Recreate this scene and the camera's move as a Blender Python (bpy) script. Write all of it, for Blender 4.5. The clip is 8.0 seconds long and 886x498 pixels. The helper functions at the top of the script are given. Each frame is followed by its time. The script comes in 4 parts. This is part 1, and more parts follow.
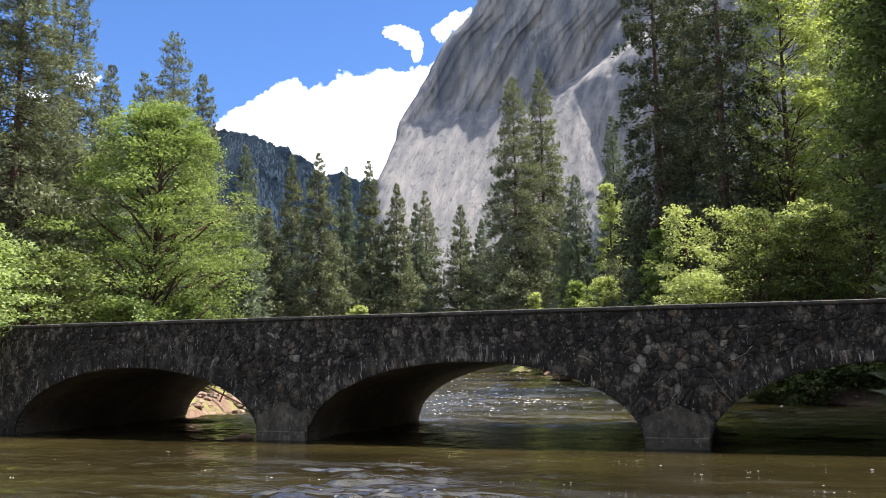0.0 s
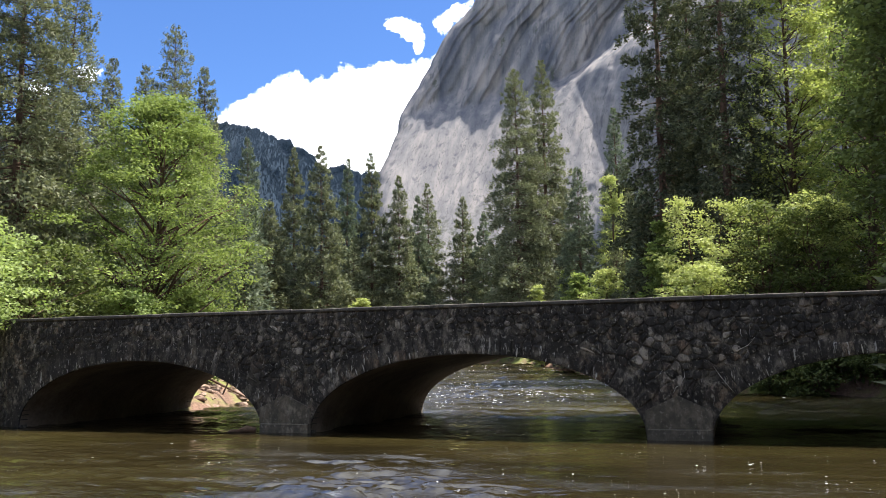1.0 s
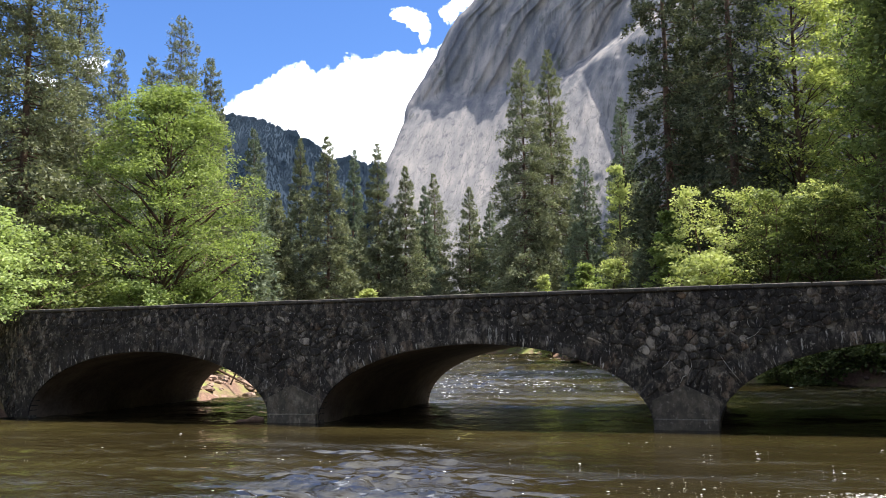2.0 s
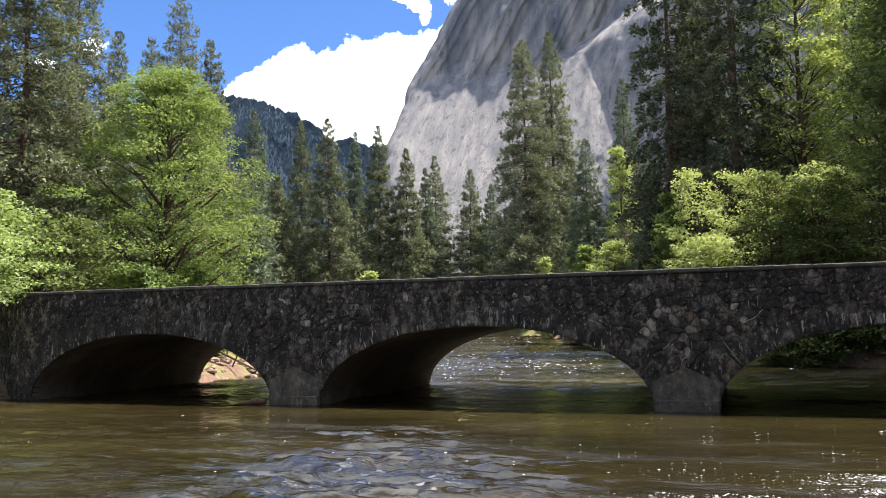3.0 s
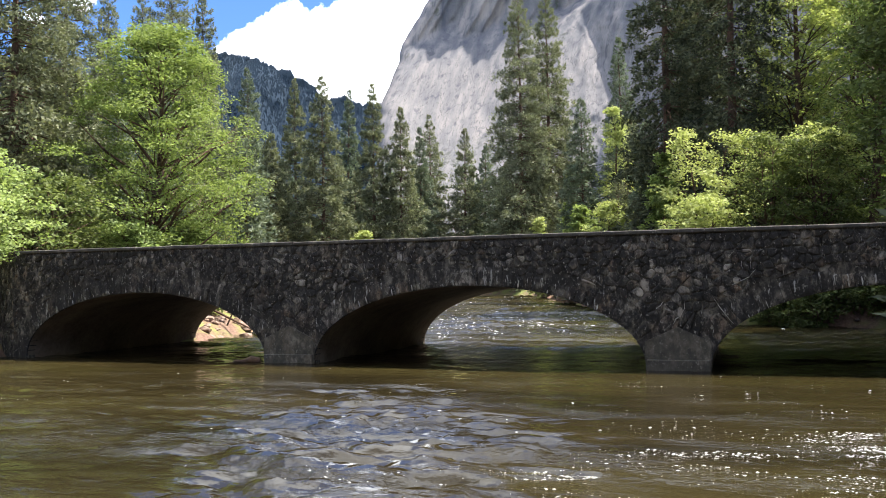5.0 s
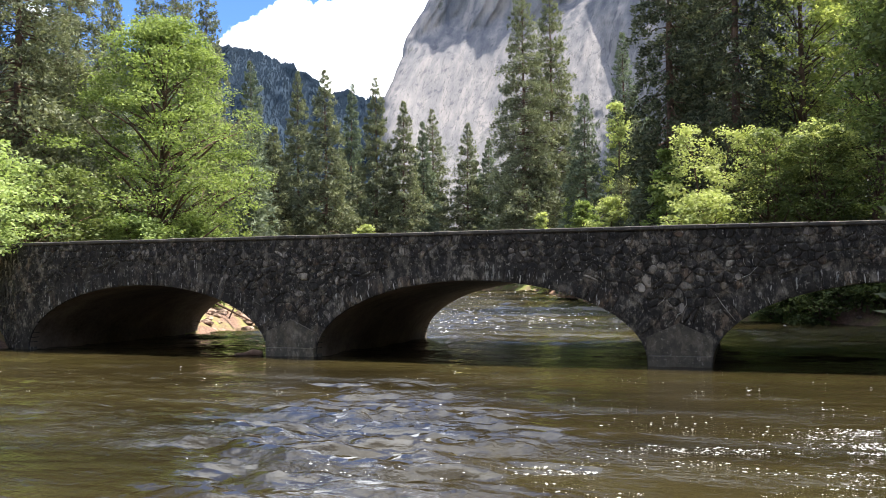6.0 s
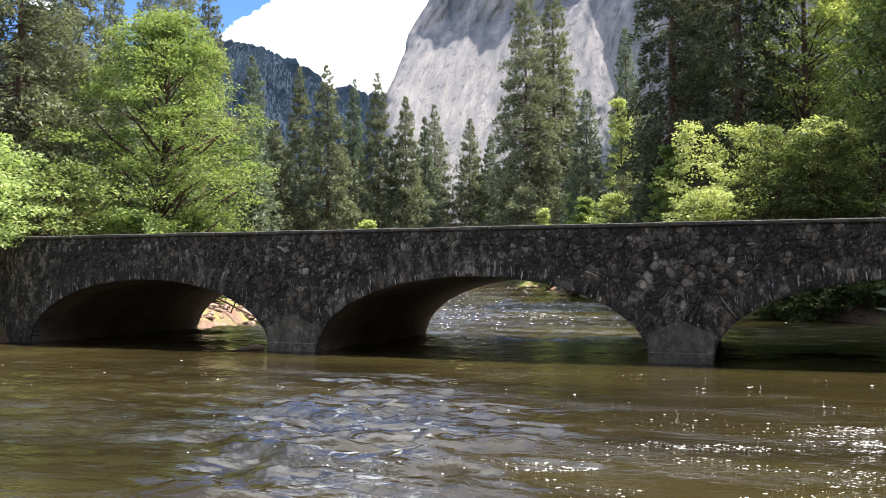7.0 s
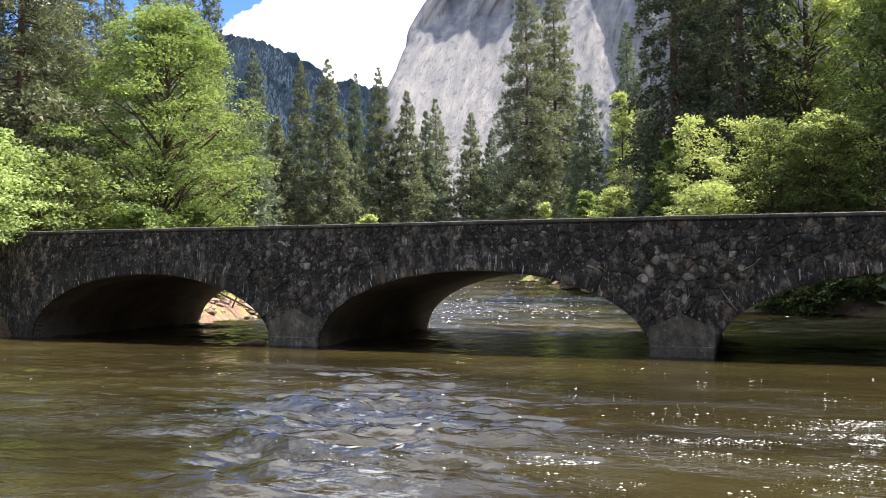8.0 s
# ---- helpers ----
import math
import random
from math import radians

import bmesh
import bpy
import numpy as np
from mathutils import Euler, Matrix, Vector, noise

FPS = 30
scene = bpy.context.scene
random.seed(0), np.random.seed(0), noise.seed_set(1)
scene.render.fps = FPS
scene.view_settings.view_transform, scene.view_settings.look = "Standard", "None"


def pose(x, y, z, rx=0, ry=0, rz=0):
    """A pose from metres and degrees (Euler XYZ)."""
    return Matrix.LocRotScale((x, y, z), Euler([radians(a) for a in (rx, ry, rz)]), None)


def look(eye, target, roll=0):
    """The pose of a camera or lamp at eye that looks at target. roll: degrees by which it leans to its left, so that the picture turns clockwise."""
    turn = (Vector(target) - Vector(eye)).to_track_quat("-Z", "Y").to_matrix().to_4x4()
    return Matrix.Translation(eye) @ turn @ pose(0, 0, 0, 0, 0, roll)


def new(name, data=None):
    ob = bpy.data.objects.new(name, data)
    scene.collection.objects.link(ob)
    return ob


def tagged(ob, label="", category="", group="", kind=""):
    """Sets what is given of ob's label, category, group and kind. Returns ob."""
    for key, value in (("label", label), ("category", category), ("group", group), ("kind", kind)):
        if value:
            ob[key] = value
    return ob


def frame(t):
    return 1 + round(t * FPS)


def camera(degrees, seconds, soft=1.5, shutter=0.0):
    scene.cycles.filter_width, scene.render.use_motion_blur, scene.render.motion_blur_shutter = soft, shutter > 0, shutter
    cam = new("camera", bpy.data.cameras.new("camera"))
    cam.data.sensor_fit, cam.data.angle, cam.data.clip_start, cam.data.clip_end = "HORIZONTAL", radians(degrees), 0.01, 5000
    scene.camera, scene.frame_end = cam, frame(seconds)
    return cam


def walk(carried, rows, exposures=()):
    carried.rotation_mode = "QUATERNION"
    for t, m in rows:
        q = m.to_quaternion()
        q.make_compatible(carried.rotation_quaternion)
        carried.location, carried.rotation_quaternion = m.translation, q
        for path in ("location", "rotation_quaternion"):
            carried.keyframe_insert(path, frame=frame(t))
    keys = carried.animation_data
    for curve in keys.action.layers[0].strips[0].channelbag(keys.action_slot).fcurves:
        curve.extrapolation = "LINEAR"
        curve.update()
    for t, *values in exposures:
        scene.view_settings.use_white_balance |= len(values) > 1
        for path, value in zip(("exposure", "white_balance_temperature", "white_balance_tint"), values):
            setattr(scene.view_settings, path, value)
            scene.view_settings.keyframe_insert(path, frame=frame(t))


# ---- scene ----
cam = camera(55.0, 8.0, 0.8)
EYE = (0.0, 0.0, 2.7)
PATH = [
    (0.0, 97.923, 0.543, 18.600), (0.5, 97.692, 0.540, 18.635), (1.0, 97.420, 0.660, 18.767),
    (1.5, 97.106, 0.776, 19.029), (1.7, 96.996, 0.790, 19.150), (2.8, 95.885, 0.800, 19.320),
    (3.0, 95.585, 0.805, 19.298), (3.5, 94.654, 0.868, 19.158), (4.0, 93.771, 0.810, 18.986),
    (4.5, 93.179, 0.792, 18.980), (4.7, 93.020, 0.740, 18.970), (5.8, 92.610, 0.360, 18.880),
    (6.0, 92.500, 0.267, 19.033), (6.5, 92.335, 0.180, 19.162), (7.0, 92.212, 0.013, 19.132),
    (7.5, 92.035, -0.038, 19.179), (8.0, 91.828, 0.095, 19.214),
]
walk(cam, [(t, pose(*EYE, rx, ry, rz)) for t, rx, ry, rz in PATH],
     [(0.0, 1.56), (3.0, 1.60), (4.5, 1.84), (8.0, 1.88)])

# ---- sky and sun ----
SUN_AZ, SUN_EL = radians(55), radians(66)      # from +y towards +x
sun_way = Vector((math.sin(SUN_AZ) * math.cos(SUN_EL), math.cos(SUN_AZ) * math.cos(SUN_EL), math.sin(SUN_EL)))
sun_data = bpy.data.lights.new("sun", "SUN")
sun_data.energy, sun_data.angle, sun_data.color = 5.0, radians(0.5), (1.0, 0.95, 0.86)
sun = new("sun", sun_data)
sun.matrix_world = look(sun_way * 100, (0, 0, 0))


def link(tree, a, out, b, into):
    tree.links.new(a.outputs[out], b.inputs[into])


def maths(tree, op, a, b=None, c=None):
    """A Math node on sockets or numbers; returns its output socket."""
    n = tree.nodes.new("ShaderNodeMath")
    n.operation = op
    for i, v in enumerate((a, b, c)):
        if v is None:
            continue
        if isinstance(v, (int, float)):
            n.inputs[i].default_value = v
        else:
            tree.links.new(v, n.inputs[i])
    return n.outputs[0]


def ramp(tree, fac, stops):
    n = tree.nodes.new("ShaderNodeValToRGB")
    el = n.color_ramp.elements
    while len(el) < len(stops):
        el.new(0.5)
    for e, (p, c) in zip(el, stops):
        e.position = p
        e.color = (c, c, c, 1) if isinstance(c, (int, float)) else (*c, 1)
    tree.links.new(fac, n.inputs["Fac"])
    return n.outputs["Color"]


def mix(tree, fac, a, b, blend="MIX"):
    n = tree.nodes.new("ShaderNodeMix")
    n.data_type, n.blend_type = "RGBA", blend
    for sock, v in ((n.inputs[0], fac), (n.inputs[6], a), (n.inputs[7], b)):
        if isinstance(v, (int, float)):
            sock.default_value = v
        elif isinstance(v, tuple):
            sock.default_value = (*v, 1)
        else:
            tree.links.new(v, sock)
    return n.outputs[2]


def noise_tex(tree, scale, vec=None, detail=4.0, rough=0.55, kind="Fac"):
    n = tree.nodes.new("ShaderNodeTexNoise")
    n.inputs["Scale"].default_value, n.inputs["Detail"].default_value = scale, detail
    n.inputs["Roughness"].default_value = rough
    if vec is not None:
        tree.links.new(vec, n.inputs["Vector"])
    return n.outputs[kind]


def stretched(tree, sx, sy, sz, rz=0.0, coord="Object"):
    tc = tree.nodes.new("ShaderNodeTexCoord")
    mp = tree.nodes.new("ShaderNodeMapping")
    mp.inputs["Scale"].default_value = (sx, sy, sz)
    mp.inputs["Rotation"].default_value = (0, 0, rz)
    tree.links.new(tc.outputs[coord], mp.inputs["Vector"])
    return mp.outputs[0]


world = bpy.data.worlds.new("sky")
scene.world = world
world.use_nodes = True
wt = world.node_tree
wt.nodes.clear()
sky = wt.nodes.new("ShaderNodeTexSky")
sky.sky_type, sky.sun_disc, sky.sun_elevation, sky.sun_rotation = "NISHITA", False, SUN_EL, SUN_AZ
sky.altitude, sky.air_density, sky.dust_density, sky.ozone_density = 1200.0, 1.15, 0.1, 3.0
wc = wt.nodes.new("ShaderNodeTexCoord")
sep = wt.nodes.new("ShaderNodeSeparateXYZ")
wt.links.new(wc.outputs["Generated"], sep.inputs[0])
azim = maths(wt, "MULTIPLY", maths(wt, "ARCTAN2", sep.outputs[0], sep.outputs[1]), 57.29578)
elev = maths(wt, "MULTIPLY", maths(wt, "ARCSINE", sep.outputs[2]), 57.29578)
puffs = maths(wt, "SUBTRACT", noise_tex(wt, 22.0, wc.outputs["Generated"], 9.0, 0.62), 0.5)
fine = maths(wt, "SUBTRACT", noise_tex(wt, 70.0, wc.outputs["Generated"], 6.0, 0.65), 0.5)
ragged = maths(wt, "ADD", maths(wt, "MULTIPLY", puffs, 4.2), maths(wt, "MULTIPLY", fine, 1.6))
# the top of the cumulus bank above the valley, in degrees, against the bearing
bank_u = maths(wt, "DIVIDE", maths(wt, "ADD", azim, 36.0), 24.0)
bank_top = maths(wt, "MULTIPLY", ramp(wt, bank_u, [(0.0, 0.0), (0.04, 0.56), (0.09, 0.635), (0.19, 0.69), (0.27, 0.745), (0.39, 0.745),
                                                   (0.47, 0.785), (0.60, 0.795), (0.75, 0.80), (0.94, 0.7), (1.0, 0.0)]), 25.0)
bank = maths(wt, "ADD", maths(wt, "SUBTRACT", bank_top, elev), maths(wt, "MULTIPLY", ragged, 0.75))


def puff(a0, e0, sa, se, lean=0.0):
    dx = maths(wt, "SUBTRACT", azim, a0)
    dy = maths(wt, "SUBTRACT", maths(wt, "SUBTRACT", elev, e0), maths(wt, "MULTIPLY", dx, lean))
    u, v = maths(wt, "DIVIDE", dx, sa), maths(wt, "DIVIDE", dy, se)
    r = maths(wt, "SQRT", maths(wt, "ADD", maths(wt, "MULTIPLY", u, u), maths(wt, "MULTIPLY", v, v)))
    return maths(wt, "ADD", maths(wt, "SUBTRACT", 1.0, r), maths(wt, "ADD", maths(wt, "MULTIPLY", puffs, 3.6), maths(wt, "MULTIPLY", fine, 2.2)))


shape = bank
for args in ((-21.5, 22.15, 0.85, 0.35, -0.1), (-20.7, 21.7, 0.65, 0.6), (-20.25, 20.9, 0.4, 0.55), (-18.4, 22.25, 0.55, 0.5), (-17.5, 22.9, 0.9, 0.5, 0.4), (-41.9, 17.7, 0.7, 0.55), (-44.6, 16.6, 0.8, 0.4)):
    shape = maths(wt, "MAXIMUM", shape, puff(*args))
cover = ramp(wt, maths(wt, "MULTIPLY", maths(wt, "ADD", shape, 0.2), 1.6), [(0.0, 0.0), (0.35, 0.45), (1.0, 1.0)])
# scattered unseen cumulus outside the view, added to whiten the fill light
fill_cloud = noise_tex(wt, 3.2, wc.outputs["Generated"], 8.0, 0.58)
aside = maths(wt, "MAXIMUM", maths(wt, "MULTIPLY", maths(wt, "SUBTRACT", maths(wt, "ABSOLUTE", maths(wt, "ADD", azim, 18.0)), 42.0), 0.1),
              maths(wt, "MULTIPLY", maths(wt, "SUBTRACT", elev, 31.0), 0.2))
aside = ramp(wt, aside, [(0.0, 0.0), (1.0, 1.0)])
# a little more cloud ahead than behind, added to brighten the water's reflections
fill_cloud = maths(wt, "ADD", fill_cloud, maths(wt, "MULTIPLY", sep.outputs[1], 0.04))
fill_cloud = maths(wt, "MULTIPLY", ramp(wt, fill_cloud, [(0.46, 0.0), (0.58, 0.9)]), aside)
cover = maths(wt, "MAXIMUM", cover, fill_cloud)
shade = ramp(wt, noise_tex(wt, 9.0, wc.outputs["Generated"], 6.0, 0.55), [(0.38, 0.72), (0.56, 1.0)])
cloud_col = mix(wt, shade, (0.74, 0.83, 1.0), (0.95, 0.985, 1.04))
bg_sky, bg_cloud = wt.nodes.new("ShaderNodeBackground"), wt.nodes.new("ShaderNodeBackground")
bg_sky.inputs["Strength"].default_value, bg_cloud.inputs["Strength"].default_value = 0.056, 1.25
wt.links.new(mix(wt, 1.0, sky.outputs[0], (0.66, 0.88, 1.25), "MULTIPLY"), bg_sky.inputs["Color"])
wt.links.new(cloud_col, bg_cloud.inputs["Color"])
ms = wt.nodes.new("ShaderNodeMixShader")
wt.links.new(cover, ms.inputs[0])
link(wt, bg_sky, 0, ms, 1)
link(wt, bg_cloud, 0, ms, 2)
wo = wt.nodes.new("ShaderNodeOutputWorld")
link(wt, ms, 0, wo, "Surface")


# ---- materials ----
def material(name):
    m = bpy.data.materials.new(name)
    m.use_nodes = True
    t = m.node_tree
    return m, t, t.nodes["Principled BSDF"]


def bump(tree, bsdf, height, strength, distance):
    b = tree.nodes.new("ShaderNodeBump")
    b.inputs["Strength"].default_value, b.inputs["Distance"].default_value = strength, distance
    tree.links.new(height, b.inputs["Height"])
    tree.links.new(b.outputs[0], bsdf.inputs["Normal"])


def speckled(name, dark, light, scale, rough, bump_d=0.02, scale2=None, kind="Object"):
    """A matt mineral or earthy surface: two scales of noise between two colours."""
    m, t, b = material(name)
    vec = stretched(t, 1, 1, 1, 0, kind)
    big = noise_tex(t, scale, vec, 5.0, 0.6)
    small = noise_tex(t, scale2 or scale * 9, vec, 6.0, 0.65)
    both = maths(t, "ADD", maths(t, "MULTIPLY", big, 0.6), maths(t, "MULTIPLY", small, 0.4))
    t.links.new(ramp(t, both, [(0.36, dark), (0.64, light)]), b.inputs["Base Color"])
    b.inputs["Roughness"].default_value = rough
    b.inputs["Specular IOR Level"].default_value = 0.15
    bump(t, b, small, 0.7, bump_d)
    return m


def leafy(name, dark, light, glow, clump, shine=0.45):
    """Leaves or needles: clumps of two tints, each leaf its own shade, some light passing through."""
    m, t, b = material(name)
    vec = stretched(t, 1, 1, 1)
    geo = t.nodes.new("ShaderNodeNewGeometry")
    n = noise_tex(t, clump, vec, 3.0, 0.6)
    f = maths(t, "ADD", maths(t, "MULTIPLY", n, 0.75), maths(t, "MULTIPLY", geo.outputs["Random Per Island"], 0.32))
    col = ramp(t, f, [(0.32, dark), (0.72, light)])
    oi = t.nodes.new("ShaderNodeObjectInfo")
    col = mix(t, maths(t, "MULTIPLY", oi.outputs["Random"], 0.35), col, tuple(c * 0.55 for c in light))
    t.links.new(col, b.inputs["Base Color"])
    b.inputs["Roughness"].default_value = shine
    b.inputs["Specular IOR Level"].default_value = 0.12
    tr = t.nodes.new("ShaderNodeBsdfTranslucent")
    tcol = mix(t, 1.0, col, (0.95, 1.0, 0.62), "MULTIPLY")
    t.links.new(tcol, tr.inputs["Color"])
    ms = t.nodes.new("ShaderNodeMixShader")
    ms.inputs[0].default_value = glow
    link(t, b, 0, ms, 1)
    link(t, tr, 0, ms, 2)
    link(t, ms, 0, t.nodes["Material Output"], "Surface")
    return m


M_NEEDLE = leafy("needles", (0.048, 0.058, 0.035), (0.26, 0.272, 0.172), 0.3, 0.45, 0.75)
M_NEEDLE_FIR = leafy("fir_needles", (0.042, 0.060, 0.045), (0.225, 0.26, 0.185), 0.3, 0.45, 0.75)
# Darker copy of the needles: shade on the right-bank pines put into the colour.
M_NEEDLE_SHADE = leafy("shaded_needles", (0.030, 0.038, 0.024), (0.145, 0.155, 0.095), 0.3, 0.45, 0.75)
M_LEAF_OAK = leafy("fresh_leaves", (0.092, 0.130, 0.038), (0.30, 0.365, 0.13), 0.45, 0.5, 0.6)
M_LEAF_SPRING = leafy("spring_leaves", (0.125, 0.175, 0.060), (0.40, 0.48, 0.20), 0.45, 0.5, 0.6)
M_LEAF_LIGHT = leafy("pale_leaves", (0.24, 0.27, 0.085), (0.52, 0.56, 0.25), 0.45, 0.6, 0.6)
M_LEAF_MID = leafy("yellow_green_leaves", (0.155, 0.185, 0.055), (0.50, 0.54, 0.20), 0.45, 0.6, 0.6)
# Darker leaves: shade on the right-bank bushes is put into the colour.
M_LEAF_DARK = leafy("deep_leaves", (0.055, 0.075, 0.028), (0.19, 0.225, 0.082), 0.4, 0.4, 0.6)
M_BARK = speckled("bark", (0.035, 0.026, 0.02), (0.16, 0.10, 0.07), 1.5, 0.95, 0.05)


def soil_material():
    m, t, b = material("forest_soil")
    vec = stretched(t, 1, 1, 1)
    fine = noise_tex(t, 6.0, vec, 6.0, 0.7)
    patch = noise_tex(t, 0.25, vec, 4.0, 0.6)
    col = ramp(t, fine, [(0.3, (0.07, 0.05, 0.036)), (0.55, (0.17, 0.105, 0.078)), (0.75, (0.30, 0.20, 0.15))])
    col = mix(t, ramp(t, patch, [(0.48, 0.0), (0.60, 0.8)]), col, (0.16, 0.19, 0.05))
    sx = t.nodes.new("ShaderNodeSeparateXYZ")
    t.links.new(vec, sx.inputs[0])
    meadow = ramp(t, maths(t, "DIVIDE", sx.outputs[1], 300.0), [(0.46, 0.0), (0.52, 0.85)])
    col = mix(t, meadow, col, (0.34, 0.33, 0.08))
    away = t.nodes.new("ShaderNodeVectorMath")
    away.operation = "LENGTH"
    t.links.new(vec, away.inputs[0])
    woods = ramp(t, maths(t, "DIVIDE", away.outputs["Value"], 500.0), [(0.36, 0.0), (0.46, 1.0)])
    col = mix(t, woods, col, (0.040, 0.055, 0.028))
    t.links.new(col, b.inputs["Base Color"])
    b.inputs["Roughness"].default_value = 1.0
    b.inputs["Specular IOR Level"].default_value = 0.15
    bump(t, b, fine, 0.9, 0.08)
    return m


M_SOIL = soil_material()
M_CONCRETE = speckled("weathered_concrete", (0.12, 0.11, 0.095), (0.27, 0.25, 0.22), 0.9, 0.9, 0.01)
# Shade under the arches is put into this darker concrete colour.
M_BARREL = speckled("shaded_vault_concrete", (0.085, 0.068, 0.053), (0.20, 0.158, 0.125), 0.7, 0.9, 0.01)
M_ASPHALT = speckled("asphalt", (0.04, 0.04, 0.04), (0.07, 0.07, 0.065), 2.0, 0.9, 0.005)


def weathered(t, base, pale):
    """Lichen, soot, lime and rust that run over stones and joints alike."""
    blotch = noise_tex(t, 3.2, stretched(t, 1, 1, 0.8), 6.0, 0.72)
    soot = noise_tex(t, 2.2, stretched(t, 1.3, 1.3, 0.8), 6.0, 0.7)
    fleck = noise_tex(t, 9.0, stretched(t, 1, 1, 0.75), 5.0, 0.7)
    col = mix(t, ramp(t, blotch, [(0.47, 0.0), (0.61, 0.55)]), base, (0.28, 0.25, 0.205))
    col = mix(t, ramp(t, noise_tex(t, 0.8, stretched(t, 1, 1, 1.2), 5.0, 0.65), [(0.54, 0.0), (0.68, 0.4)]), col, (0.115, 0.072, 0.040))
    col = mix(t, ramp(t, soot, [(0.415, 0.0), (0.535, 0.9)]), col, (0.019, 0.018, 0.018))
    grime = noise_tex(t, 0.45, stretched(t, 1, 1, 1.6), 4.0, 0.6)
    col = mix(t, ramp(t, grime, [(0.46, 0.0), (0.60, 0.75)]), col, (0.026, 0.024, 0.023))
    runs = noise_tex(t, 1.0, stretched(t, 3.0, 3.0, 0.5), 5.0, 0.6)
    col = mix(t, ramp(t, runs, [(0.55, 0.0), (0.64, 0.55)]), col, (0.022, 0.021, 0.021))
    streak = noise_tex(t, 1.0, stretched(t, 8.0, 8.0, 1.2), 5.0, 0.7)
    col = mix(t, ramp(t, streak, [(pale, 0.0), (pale + 0.05, 0.7)]), col, (0.42, 0.41, 0.385))
    col = mix(t, ramp(t, fleck, [(0.59, 0.0), (0.67, 0.6)]), col, (0.36, 0.34, 0.30))
    return mix(t, ramp(t, fleck, [(0.33, 0.85), (0.42, 0.0)]), col, (0.020, 0.018, 0.017)), fleck, blotch


def stone_material(name, pale):
    """Rubble stones: each its own tint from near-black to pale grey and rust, with lichen and lime streaks."""
    m, t, b = material(name)
    geo, oi = t.nodes.new("ShaderNodeNewGeometry"), t.nodes.new("ShaderNodeObjectInfo")
    pick = maths(t, "FRACT", maths(t, "ADD", geo.outputs["Random Per Island"], oi.outputs["Random"]))
    base = ramp(t, pick, [(0.0, (0.040, 0.037, 0.036)), (0.45, (0.066, 0.060, 0.055)), (0.66, (0.115, 0.103, 0.092)), (0.74, (0.14, 0.097, 0.068)),
                          (0.84, (0.20, 0.178, 0.155)), (0.95, (0.30, 0.27, 0.235)), (1.0, (0.34, 0.31, 0.27))])
    col, fleck, blotch = weathered(t, base, pale)
    t.links.new(col, b.inputs["Base Color"])
    b.inputs["Roughness"].default_value = 0.9
    b.inputs["Specular IOR Level"].default_value = 0.2
    bump(t, b, maths(t, "ADD", fleck, blotch), 0.9, 0.04)
    return m


def mortar_material():
    m, t, b = material("dark_mortar")
    col, fleck, blotch = weathered(t, (0.10, 0.09, 0.078), 0.64)
    t.links.new(col, b.inputs["Base Color"])
    b.inputs["Roughness"].default_value = 0.95
    b.inputs["Specular IOR Level"].default_value = 0.2
    bump(t, b, fleck, 0.9, 0.04)
    return m


M_STONE = stone_material("field_stone", 0.655)
M_VOUSSOIR = stone_material("arch_stone", 0.60)
M_MORTAR = mortar_material()
M_LIME = speckled("lime_deposit", (0.20, 0.19, 0.17), (0.46, 0.45, 0.41), 6.0, 0.9, 0.01)


def pier_material():
    m, t, b = material("stained_pier_concrete")
    col, fleck, blotch = weathered(t, (0.12, 0.105, 0.08), 0.70)
    col = mix(t, 0.45, col, ramp(t, blotch, [(0.35, (0.055, 0.048, 0.036)), (0.65, (0.14, 0.122, 0.094))]))
    t.links.new(col, b.inputs["Base Color"])
    b.inputs["Roughness"].default_value = 0.9
    bump(t, b, fleck, 0.5, 0.02)
    return m


M_PIER = pier_material()


def coping_material():
    m, t, b = material("dark_coping")
    col, fleck, blotch = weathered(t, (0.20, 0.175, 0.14), 0.75)
    col = mix(t, 0.65, col, (0.050, 0.045, 0.040))
    t.links.new(col, b.inputs["Base Color"])
    b.inputs["Roughness"].default_value = 0.9
    bump(t, b, maths(t, "ADD", fleck, blotch), 0.8, 0.03)
    return m


M_COPING = coping_material()
M_ROCK = speckled("pale_granite_boulder", (0.12, 0.078, 0.058), (0.33, 0.235, 0.185), 1.5, 0.9, 0.03)


